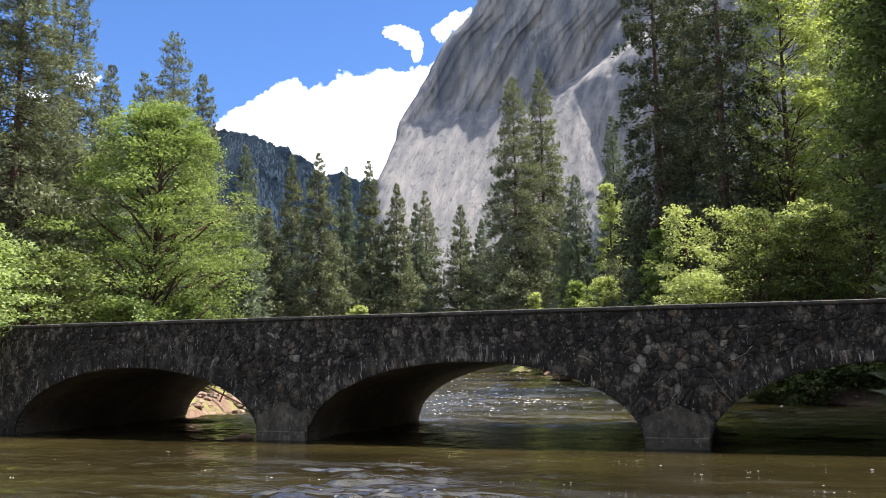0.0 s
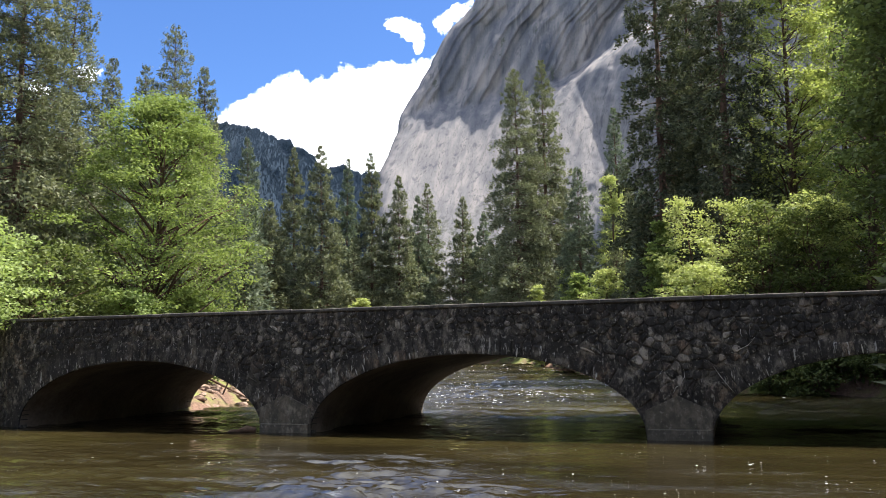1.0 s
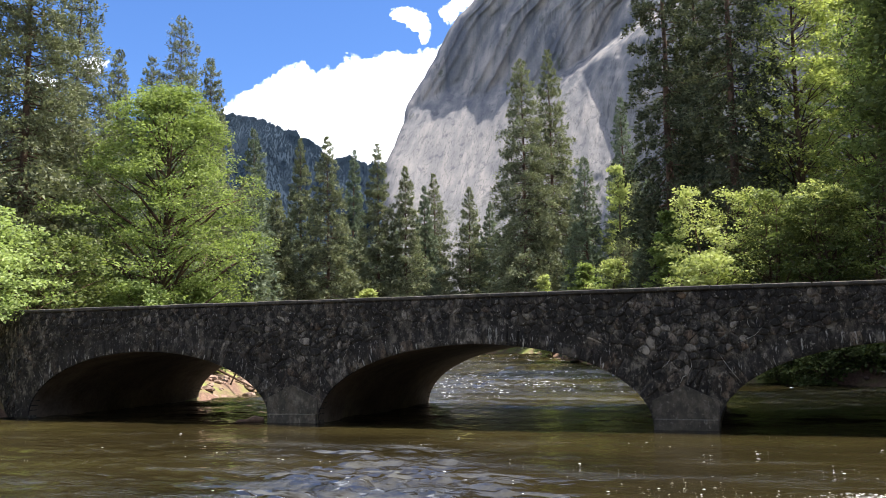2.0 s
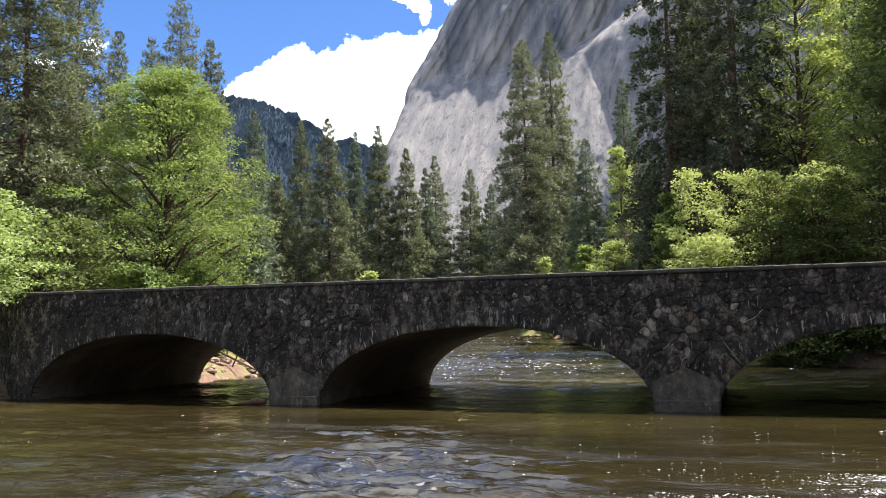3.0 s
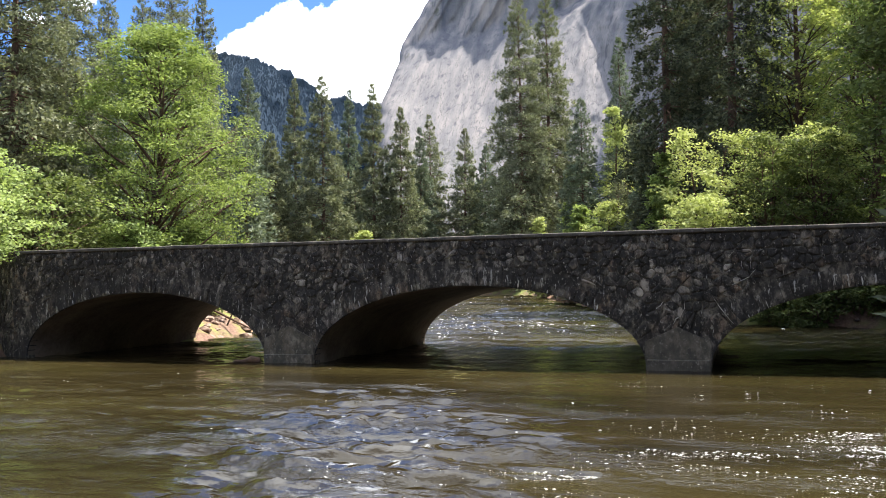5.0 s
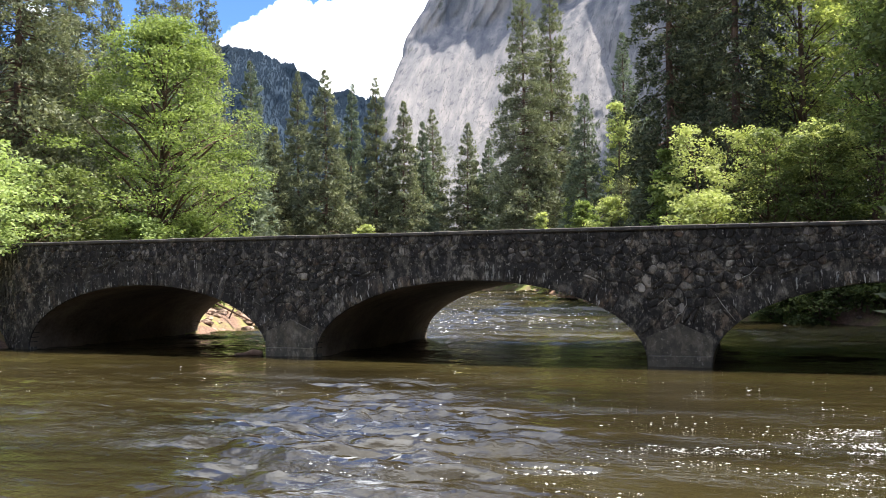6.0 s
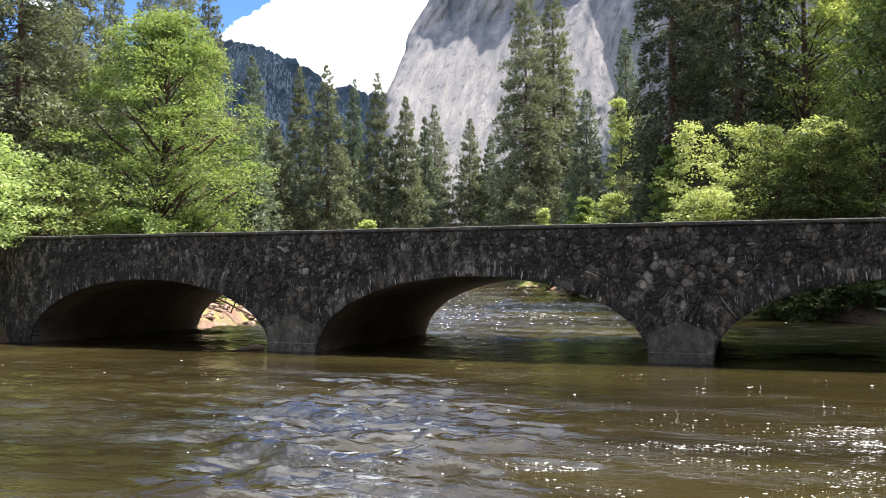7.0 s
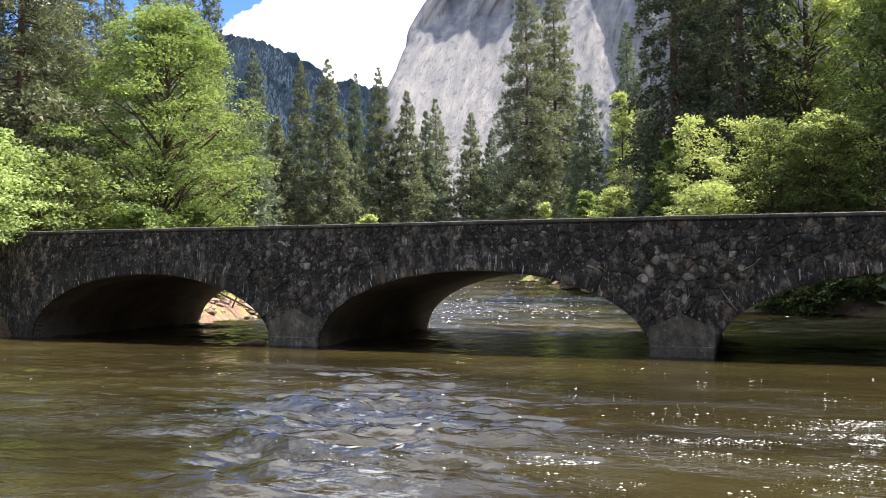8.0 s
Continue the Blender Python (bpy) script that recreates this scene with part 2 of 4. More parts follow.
def granite_material():
    m, t, b = material("granite_cliff")
    big = noise_tex(t, 0.008, stretched(t, 1, 1, 0.7), 5.0, 0.5)
    streak = noise_tex(t, 0.035, stretched(t, 1, 1, 0.14), 3.0, 0.5)
    tc, mp = t.nodes.new("ShaderNodeTexCoord"), t.nodes.new("ShaderNodeMapping")
    mp.inputs["Rotation"].default_value = (0, radians(-32), 0)
    mp.inputs["Scale"].default_value = (0.060, 0.02, 0.0055)
    link(t, tc, "Object", mp, "Vector")
    slab = noise_tex(t, 1.0, mp.outputs[0], 4.0, 0.55)
    grain = noise_tex(t, 0.25, stretched(t, 1, 1, 1), 3.0, 0.6)
    sx = t.nodes.new("ShaderNodeSeparateXYZ")
    link(t, tc, "Object", sx, 0)
    # leaning slabs below, sheer wall above
    apron = ramp(t, maths(t, "DIVIDE", sx.outputs[2], 1000.0), [(0.50, 1.0), (0.60, 0.12)])
    f = maths(t, "ADD", maths(t, "ADD", maths(t, "MULTIPLY", big, 0.26), maths(t, "MULTIPLY", grain, 0.14)),
              maths(t, "MULTIPLY", mix(t, apron, streak, slab), 0.60))
    # Dark tones tinted blue: haze and sky-lit shade put into the rock colour.
    col = ramp(t, f, [(0.38, (0.072, 0.078, 0.098)), (0.50, (0.142, 0.138, 0.146)), (0.62, (0.255, 0.228, 0.217))])
    col = mix(t, maths(t, "MULTIPLY", apron, 0.5), col, (0.208, 0.189, 0.180))
    stain = noise_tex(t, 0.055, stretched(t, 1, 1, 0.10), 5.0, 0.65)
    col = mix(t, ramp(t, stain, [(0.56, 0.0), (0.65, 0.6)]), col, (0.055, 0.060, 0.074))
    bare = noise_tex(t, 0.018, stretched(t, 1, 1, 0.5, 0.4), 5.0, 0.7)
    col = mix(t, ramp(t, bare, [(0.60, 0.0), (0.68, 0.4)]), col, (0.28, 0.255, 0.24))
    brush = noise_tex(t, 0.022, stretched(t, 1, 1, 0.7), 7.0, 0.7)
    col = mix(t, ramp(t, brush, [(0.62, 0.0), (0.68, 0.8)]), col, (0.065, 0.072, 0.055))
    # broken ledges with scrub low on the slabs
    foot = ramp(t, maths(t, "DIVIDE", sx.outputs[2], 600.0), [(0.46, 1.0), (0.58, 0.0)])
    scrub = ramp(t, noise_tex(t, 0.05, stretched(t, 1, 1, 0.8), 6.0, 0.75), [(0.50, 0.0), (0.58, 0.75)])
    col = mix(t, maths(t, "MULTIPLY", scrub, foot), col, (0.055, 0.062, 0.045))
    for scale, width, depth in ((0.9, 0.010, 0.85), (2.4, 0.008, 0.7)):
        crack = noise_tex(t, scale, mp.outputs[0], 4.0, 0.6)
        near = maths(t, "ABSOLUTE", maths(t, "SUBTRACT", crack, 0.5))
        line = maths(t, "MULTIPLY", ramp(t, near, [(0.0, depth), (width, 0.0)]), apron)
        col = mix(t, line, col, (0.06, 0.06, 0.062))
    t.links.new(col, b.inputs["Base Color"])
    b.inputs["Roughness"].default_value = 0.95
    b.inputs["Specular IOR Level"].default_value = 0.15
    bump(t, b, mix(t, apron, streak, slab), 0.6, 3.0)
    return m


M_GRANITE = granite_material()
# Distance haze is painted into these blue base colours; trees lightened against unlit faces.
M_FOREST = speckled("hazed_forest", (0.011, 0.021, 0.036), (0.021, 0.033, 0.049), 0.012, 1.0, 0.6, 0.10)
M_FAR_TREE = speckled("hazed_conifers", (0.032, 0.050, 0.070), (0.050, 0.070, 0.090), 0.03, 1.0, 0.5, 0.2)


def water_material():
    m, t, b = material("river_water")
    chop = noise_tex(t, 8.0, stretched(t, 0.8, 1.1, 1.0, radians(8)), 3.0, 0.6)
    small = noise_tex(t, 3.6, stretched(t, 0.6, 1.4, 1.0, radians(6)), 3.0, 0.55)
    where = ramp(t, noise_tex(t, 0.35, stretched(t, 0.6, 1.4, 1.0), 4.0, 0.65), [(0.46, 0.16), (0.64, 1.0)])
    col = ramp(t, noise_tex(t, 0.12, stretched(t, 0.5, 1.2, 1), 4.0), [(0.35, (0.008, 0.0064, 0.0029)), (0.52, (0.020, 0.0154, 0.0062)), (0.68, (0.033, 0.0272, 0.0090))])
    t.links.new(col, b.inputs["Base Color"])
    b.inputs["Roughness"].default_value = 0.02
    b.inputs["IOR"].default_value = 1.333
    h = maths(t, "ADD", maths(t, "MULTIPLY", small, 0.22), maths(t, "MULTIPLY", maths(t, "MULTIPLY", chop, where), 1.0))
    # broken water upstream of the bridge
    sx = t.nodes.new("ShaderNodeSeparateXYZ")
    t.links.new(stretched(t, 1, 1, 1), sx.inputs[0])
    rapids = ramp(t, maths(t, "DIVIDE", sx.outputs[1], 150.0), [(0.27, 0.0), (0.36, 1.0)])
    riffle = noise_tex(t, 1.6, stretched(t, 0.4, 1.6, 1.0, radians(6)), 5.0, 0.7)
    calm = ramp(t, noise_tex(t, 0.16, stretched(t, 0.5, 1.6, 1.0), 3.0, 0.6), [(0.42, 0.25), (0.6, 1.5)])
    rapids = maths(t, "MULTIPLY", rapids, calm)
    h = maths(t, "ADD", h, maths(t, "MULTIPLY", maths(t, "MULTIPLY", riffle, rapids), 1.6))
    bump(t, b, h, 1.0, 0.06)
    return m


M_WATER = water_material()
# White flecks that stand in for sun glints, and foam on the rapids.
M_GLINT = speckled("foam", (0.7, 0.7, 0.7), (0.85, 0.85, 0.84), 8.0, 0.5, 0.001)


# ---- numeric noise for terrain ----
def lattice(ix, iy, seed):
    n = (ix.astype(np.int64) * 374761393 + iy.astype(np.int64) * 668265263 + seed * 974634777) & 0x7FFFFFFF
    n = ((n ^ (n >> 13)) * 1274126177) & 0x7FFFFFFF
    return ((n ^ (n >> 16)) & 0xFFFF) / 65535.0


def value_noise(x, y, seed=0):
    ix, iy = np.floor(x), np.floor(y)
    fx, fy = x - ix, y - iy
    fx, fy = fx * fx * fx * (fx * (fx * 6 - 15) + 10), fy * fy * fy * (fy * (fy * 6 - 15) + 10)
    a, b = lattice(ix, iy, seed), lattice(ix + 1, iy, seed)
    c, d = lattice(ix, iy + 1, seed), lattice(ix + 1, iy + 1, seed)
    return (a + (b - a) * fx) * (1 - fy) + (c + (d - c) * fx) * fy - 0.5


def fbm(x, y, octaves=4, seed=0, gain=0.5):
    total, amp = np.zeros_like(x, dtype=float), 1.0
    for o in range(octaves):
        total += amp * value_noise(x * 2 ** o + 17.3 * o, y * 2 ** o - 9.1 * o, seed + o)
        amp *= gain
    return total


def mesh_from(name, verts, faces, mat, smooth=False):
    me = bpy.data.meshes.new(name)
    me.from_pydata([tuple(v) for v in verts] if isinstance(verts, list) else verts.tolist(), [], faces if isinstance(faces, list) else faces.tolist())
    me.materials.append(mat)
    if smooth:
        me.polygons.foreach_set("use_smooth", [True] * len(me.polygons))
    me.update()
    return me


def grid_faces(nx, ny):
    i = np.arange(nx * ny).reshape(ny, nx)
    return np.stack([i[:-1, :-1], i[:-1, 1:], i[1:, 1:], i[1:, :-1]], -1).reshape(-1, 4)


def part(name, me, parent, label=""):
    ob = new(name, me)
    ob.parent = parent
    return tagged(ob, label)


def thing(name, x, y, z, label, category, group="", rz=0.0):
    ob = new(name)
    ob.matrix_world = pose(x, y, z, 0, 0, rz)
    ob.empty_display_size = 0.2
    return tagged(ob, label, category, group)


# ---- river bed, banks and valley floor ----
LEFT_BANK = [(-400, -34), (0, -34), (36, -31), (42, -29.6), (50, -31), (80, -36), (110, -42.5), (140, -54), (150, -75), (172, -115), (260, -300)]
RIGHT_BANK = [(-400, 16), (0, 15), (30, 12), (60, 11), (62, 4), (64, -2), (75, -7), (92, -15), (110, -20), (125, -27), (140, -40), (150, -60), (172, -98), (260, -280)]


def water_level(y):
    s = np.clip((y - 50) / 95, 0, 1)
    return 1.9 * s * s * (3 - 2 * s)


def ground_z(x, y):
    x, y = np.asarray(x, float), np.asarray(y, float)
    wob = fbm(x / 6, y / 6, 3, 5) * 1.6
    lo = np.interp(y, [p[0] for p in LEFT_BANK], [p[1] for p in LEFT_BANK])
    hi = np.interp(y, [p[0] for p in RIGHT_BANK], [p[1] for p in RIGHT_BANK])
    near = np.abs(x + 10) < 40
    inside = np.minimum(np.minimum(x - lo, hi - x), np.where(near, y - 5.0, 99)) + np.where((y > 44) | (y < 26), wob, 0)
    out = np.clip(-inside, 0, None)
    rise = 0.3 + 2.4 * (1 - np.exp(-out / 5.0)) + fbm(x / 14, y / 14, 3, 9) * np.clip(out / 8, 0, 1) * 1.2
    dry = water_level(y) + rise
    wet = water_level(y) - 0.02 - np.minimum(1.6, 0.35 * np.clip(inside, 0, None))
    z = np.where(inside > 0, np.minimum(wet, water_level(y) + 0.3), dry)
    flat = np.hypot(x, y) < 3.0
    z = np.where(flat, 1.05, z)
    far = np.clip((np.hypot(x, y) - 250) / 800, 0, 1)
    return z + far * 25


def spaced(a, b, near_a, near_b, fine, coarse_n):
    """Grid lines from a to b, fine between near_a and near_b, widening outwards."""
    mid = np.arange(near_a, near_b + fine / 2, fine)
    left = near_a - np.geomspace(fine, near_a - a, coarse_n)[::-1]
    right = near_b + np.geomspace(fine, b - near_b, coarse_n)
    return np.concatenate([left, mid, right])


def build_ground():
    xs, ys = spaced(-4000, 4000, -90, 40, 1.0, 36), spaced(-4000, 4500, -6, 175, 1.0, 36)
    gx, gy = np.meshgrid(xs, ys)
    v = np.stack([gx, gy, ground_z(gx, gy)], -1).reshape(-1, 3)
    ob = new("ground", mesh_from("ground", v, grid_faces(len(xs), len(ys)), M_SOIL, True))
    tagged(ob, "brown forest floor with duff and patches of grass", "ground", kind="structure")


def water_z(gx, gy):
    """Height of the river's surface: long swells, short steep ripples and a broad patch steepened to reflect the sky.
    """
    rip = (0.35 + 1.1 * np.clip(fbm(gx / 9, gy / 5, 2, 19) + 0.5, 0, 1)) * np.where(gy < 32, 1 - 0.6 * np.clip((gx + 5) / 5, 0, 1), 1.0)
    z = fbm(gx / 3.8 + 3, gy / 1.7, 2, 21, 0.5) * 0.085 * rip
    z += (0.5 - np.abs(fbm(gx / 1.1, gy / 0.5, 3, 33, 0.6))) * 0.06 * rip
    z += fbm(gx / 0.62, gy / 0.42, 2, 37) * 0.02 * rip
    z *= np.interp(gy, [30, 44, 60, 150], [1.0, 1.9, 3.8, 4.6])
    # Patch placed to fit the camera's view of pale sky on the water.
    sky_patch = np.clip(1.45 - np.hypot((gx + 6.9 + 0.36 * (gy - 15)) / 3.1, (gy - 15) / 7.0) + 0.9 * fbm(gx / 2.2, gy / 0.9, 4, 48), 0, 1)
    z += fbm(gx / 1.15 + 0.3 * gy, gy / 0.42, 4, 44, 0.6) * 0.21 * sky_patch
    return water_level(gy) + z - 0.04


def build_water():
    xs = spaced(-300, 60, -40, 14, 0.17, 30)
    ys = np.concatenate([[2.0], np.arange(4.0, 34, 0.12), np.arange(34, 80, 0.28), np.arange(80, 150, 0.8), np.arange(150, 260, 4.0)])
    gx, gy = np.meshgrid(xs, ys)
    v = np.stack([gx, gy, water_z(gx, gy)], -1).reshape(-1, 3)
    ob = new("water", mesh_from("water", v, grid_faces(len(xs), len(ys)), M_WATER, True))
    tagged(ob, "brown rippled river water with bright glints", "river", kind="structure")


def build_glints():
    """Small white flecks in streaks and loose patches: sun glints put in as shapes, and foam on the rapids upstream."""
    rng = np.random.default_rng(77)
    pts = []
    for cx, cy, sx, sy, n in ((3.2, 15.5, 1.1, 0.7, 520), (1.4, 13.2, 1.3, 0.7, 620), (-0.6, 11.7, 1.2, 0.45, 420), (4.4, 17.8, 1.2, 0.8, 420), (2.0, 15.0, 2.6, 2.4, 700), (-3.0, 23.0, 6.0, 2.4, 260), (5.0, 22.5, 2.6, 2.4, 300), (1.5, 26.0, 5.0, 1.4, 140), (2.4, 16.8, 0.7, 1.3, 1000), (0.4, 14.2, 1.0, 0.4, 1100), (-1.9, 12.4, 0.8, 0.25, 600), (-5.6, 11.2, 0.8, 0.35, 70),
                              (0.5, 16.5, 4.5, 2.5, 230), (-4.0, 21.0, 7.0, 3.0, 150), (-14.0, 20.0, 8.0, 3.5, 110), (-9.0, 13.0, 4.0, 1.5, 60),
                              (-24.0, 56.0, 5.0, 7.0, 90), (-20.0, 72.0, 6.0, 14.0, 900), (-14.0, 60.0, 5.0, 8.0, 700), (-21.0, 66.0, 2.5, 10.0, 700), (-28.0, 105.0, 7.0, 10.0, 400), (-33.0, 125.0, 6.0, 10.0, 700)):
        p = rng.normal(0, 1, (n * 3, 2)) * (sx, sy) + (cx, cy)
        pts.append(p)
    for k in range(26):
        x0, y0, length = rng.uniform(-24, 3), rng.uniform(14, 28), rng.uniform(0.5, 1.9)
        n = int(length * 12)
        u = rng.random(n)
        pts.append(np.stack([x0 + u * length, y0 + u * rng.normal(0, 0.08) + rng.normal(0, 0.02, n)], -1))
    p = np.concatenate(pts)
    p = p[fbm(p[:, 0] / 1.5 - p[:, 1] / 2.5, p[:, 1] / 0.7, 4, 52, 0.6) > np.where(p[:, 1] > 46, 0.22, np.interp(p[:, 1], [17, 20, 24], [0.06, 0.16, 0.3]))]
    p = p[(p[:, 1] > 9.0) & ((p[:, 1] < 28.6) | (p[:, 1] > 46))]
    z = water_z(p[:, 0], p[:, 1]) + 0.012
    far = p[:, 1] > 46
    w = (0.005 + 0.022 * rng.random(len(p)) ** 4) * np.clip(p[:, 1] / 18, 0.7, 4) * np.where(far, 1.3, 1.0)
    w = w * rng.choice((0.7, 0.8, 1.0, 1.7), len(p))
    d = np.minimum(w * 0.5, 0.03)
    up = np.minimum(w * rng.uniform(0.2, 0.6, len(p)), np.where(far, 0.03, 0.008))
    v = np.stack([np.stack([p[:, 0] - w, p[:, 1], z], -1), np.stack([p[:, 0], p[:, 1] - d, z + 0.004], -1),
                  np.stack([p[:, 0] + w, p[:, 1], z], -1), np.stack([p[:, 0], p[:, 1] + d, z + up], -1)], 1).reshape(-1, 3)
    ob = new("foam", mesh_from("foam", v, np.arange(len(p) * 4).reshape(-1, 4), M_GLINT))
    tagged(ob, "tiny white flecks standing in for sun glints, with foam upstream", "foam", kind="stuff")


# ---- far granite wall and wooded ridge ----
def build_mountain():
    """A granite wall: slabs that lean back below, sheer above, a leaning spur, and a rounded left edge."""
    D = 1600.0
    zs = np.concatenate([np.arange(-20, 200, 6.0), np.arange(200, 740, 2.5), np.arange(740, 800, 20.0)])
    ss = np.concatenate([np.linspace(0, 1, 40)[:-1] ** 2 * 90, np.arange(90, 640, 3.0), np.arange(640, 1100, 12.0)])
    edge_z = [-20, 109, 369, 447, 532, 607, 647, 687, 722, 1060]
    edge_s = [-700, -650, -626, -594, -553, -516, -494, -455, -436, -300]
    gs, gz = np.meshgrid(ss, zs)
    left = np.interp(gz, edge_z, edge_s) + fbm(gz / 60, gz * 0, 4, 70, 0.5) * 10 + 0 * gs
    x = left + gs
    turn = np.clip(1 - gs / 50, 0, 1)
    round_back = 70 * (1 - np.sqrt(np.clip(1 - turn ** 2, 0, 1)))
    # where the slabs give way to the sheer wall
    brow = np.interp(x, [-700, -640, -574, -525, -486, -475, -442, -420, -400, -330, -285, -150, 200],
                     [340, 370, 427, 457, 483, 450, 457, 480, 457, 470, 492, 575, 760])
    brow = brow + 42 + fbm(x / 16, gz / 200, 4, 61, 0.6) * 12
    sheer = np.clip((gz - brow) / 10 + 0.5, 0, 1)
    # the shaded flank below the spur
    flank = np.clip((x - np.interp(gz, [100, 300, 390, 520], [-190, -190, -205, -262])) / 12, 0, 1)
    flank = flank * np.clip((brow - 16 - gz) / 10, 0, 1) * np.clip((gz - 250) / 60, 0, 1)
    steep = np.maximum(sheer, flank * 0.97)
    lean = steep / math.tan(radians(74)) + (1 - steep) / math.tan(radians(39))
    dz = np.diff(zs, prepend=zs[0] - 6.0)[:, None]
    depth = np.cumsum(lean * dz, axis=0) + round_back
    # the spur stands out in front of the wall, with a sunlit crest
    depth = depth - 75 * (1 - np.clip((gz - brow + 14) / 18, 0, 1)) * np.clip((x + 440) / 190, 0, 1) * np.clip((gz - 100) / 250, 0, 1)
    # buttresses, gullies, ledges and slab edges
    depth = depth + fbm(x / 90, gz / 400, 4, 71, 0.55) * (1.2 + 7 * sheer)
    depth = depth + fbm(x / 20, gz / 90, 5, 75, 0.6) * (0.3 + 3.7 * steep)
    depth = depth + fbm(x / 9, gz / 26, 4, 78, 0.65) * (0.12 + 3.0 * steep)
    depth = depth + np.abs(fbm(x / 34, gz / 60, 4, 79, 0.6)) * 14 * np.clip((x + 300) / 60, 0, 1) * np.clip((brow - 6 - gz) / 20, 0, 1)
    diag = (x * 0.85 - gz * 0.53) / 26
    depth = depth + np.abs(fbm(diag, (x * 0.53 + gz * 0.85) / 130, 3, 77)) * 7 * (1 - steep)
    depth = depth - 0.5 * np.clip(x + 560, 0, 800)
    k = 1 + (depth - 150) / D
    v = np.stack([x * k, np.sqrt(D * D - x * x) * k, gz * k], -1)
    ob = new("backdrop_cliff", mesh_from("cliff", v.reshape(-1, 3), grid_faces(len(ss), len(zs)), M_GRANITE, True))
    tagged(ob, "huge grey granite cliff with a sunlit sloping apron", "mountain", kind="structure")


def build_ridge():
    az = np.radians(np.linspace(-62, -8, 260))
    k = np.linspace(0, 1, 70)
    ga, gk = np.meshgrid(az, k)
    deg = np.degrees(ga)
    top = np.interp(deg, [-62, -45, -36.7, -33.9, -32, -29.4, -28.3, -27.1, -24, -21.7, -8],
                    [13, 14.2, 14.6, 15.3, 15.5, 15.0, 13.9, 13.2, 12.4, 12.1, 11.5])
    top = 2600 * np.tan(np.radians(top)) + fbm(deg / 1.2, deg * 0, 4, 81) * 26
    r = 2100 + 500 * gk + fbm(deg / 1.6, gk * 3, 4, 82) * 75
    z = top * gk ** 0.85 + fbm(deg / 0.25, gk * 26, 3, 83) * 6 * np.sqrt(gk)
    v = np.stack([np.sin(ga) * r, np.cos(ga) * r, z], -1).reshape(-1, 3)
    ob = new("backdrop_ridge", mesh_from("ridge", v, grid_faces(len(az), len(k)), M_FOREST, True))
    tagged(ob, "distant wooded mountain ridge, painted blue-green with haze", "mountain", kind="structure")


def build_far_woods():
    """Small pointed trees all over the far ridge."""
    rng = np.random.default_rng(8)
    v, f = [], []
    n = 15000
    deg = rng.uniform(-40, -20, n)
    gk = 1 - rng.random(n) ** 1.5 * 0.8
    top = np.interp(deg, [-62, -45, -36.7, -33.9, -32, -29.4, -28.3, -27.1, -24, -21.7, -8],
                    [13, 14.2, 14.6, 15.3, 15.5, 15.0, 13.9, 13.2, 12.4, 12.1, 11.5])
    top = 2600 * np.tan(np.radians(top)) + fbm(deg / 1.2, deg * 0, 4, 81) * 26
    r = 2100 + 500 * gk + fbm(deg / 1.6, gk * 3, 4, 82) * 75
    z = top * gk ** 0.85 + fbm(deg / 0.25, gk * 26, 3, 83) * 6 * np.sqrt(gk) - 2
    for a, rr, zz, h in zip(np.radians(deg), r, z, rng.uniform(6, 12, n)):
        x, y, w, o = math.sin(a) * rr, math.cos(a) * rr, h * 0.3, len(v)
        v += [(x - w, y - w, zz), (x + w, y - w, zz), (x, y + w, zz), (x, y, zz + h)]
        f += [(o, o + 1, o + 3), (o + 1, o + 2, o + 3), (o + 2, o, o + 3)]
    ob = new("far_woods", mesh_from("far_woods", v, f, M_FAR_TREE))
    tagged(ob, "tiny conifers covering the distant ridge, painted blue with haze", "woods", kind="stuff")


build_ground()
build_water()
build_glints()
build_far_woods()
build_mountain()
build_ridge()


# ---- the bridge ----
FACE, DEPTH, TOP = 29.62, 12.5, 4.72        # front plane, width of the bridge, height of the coping
ARCHES = [(-29.6, -17.62), (-15.46, -2.92), (-0.79, 11.2)]
CROWN = [2.80, 2.90, 2.80]
SPRING = 0.10
WEST, EAST = -30.3, 15.0


def soffit(x):
    """Height of the underside at x, or None over a pier."""
    for (a, b), crown in zip(ARCHES, CROWN):
        if a < x < b:
            u = (x - (a + b) / 2) / ((b - a) / 2)
            return SPRING + (crown - SPRING) * math.sqrt(max(0.0, 1 - u * u))
    return None


def box_mesh(name, x0, x1, y0, y1, z0, z1, mat, bevel=0.0):
    bm = bmesh.new()
    bmesh.ops.create_cube(bm, size=1.0)
    for v in bm.verts:
        v.co = Vector(((x0 + x1) / 2 + v.co.x * (x1 - x0), (y0 + y1) / 2 + v.co.y * (y1 - y0), (z0 + z1) / 2 + v.co.z * (z1 - z0)))
    if bevel:
        bmesh.ops.bevel(bm, geom=bm.edges[:], offset=bevel, segments=1, affect="EDGES")
    me = bpy.data.meshes.new(name)
    bm.to_mesh(me)
    bm.free()
    me.materials.append(mat)
    return me


def arch_samples(a, b, n=48):
    return [(a + b) / 2 - (b - a) / 2 * math.cos(math.pi * i / n) for i in range(n + 1)]


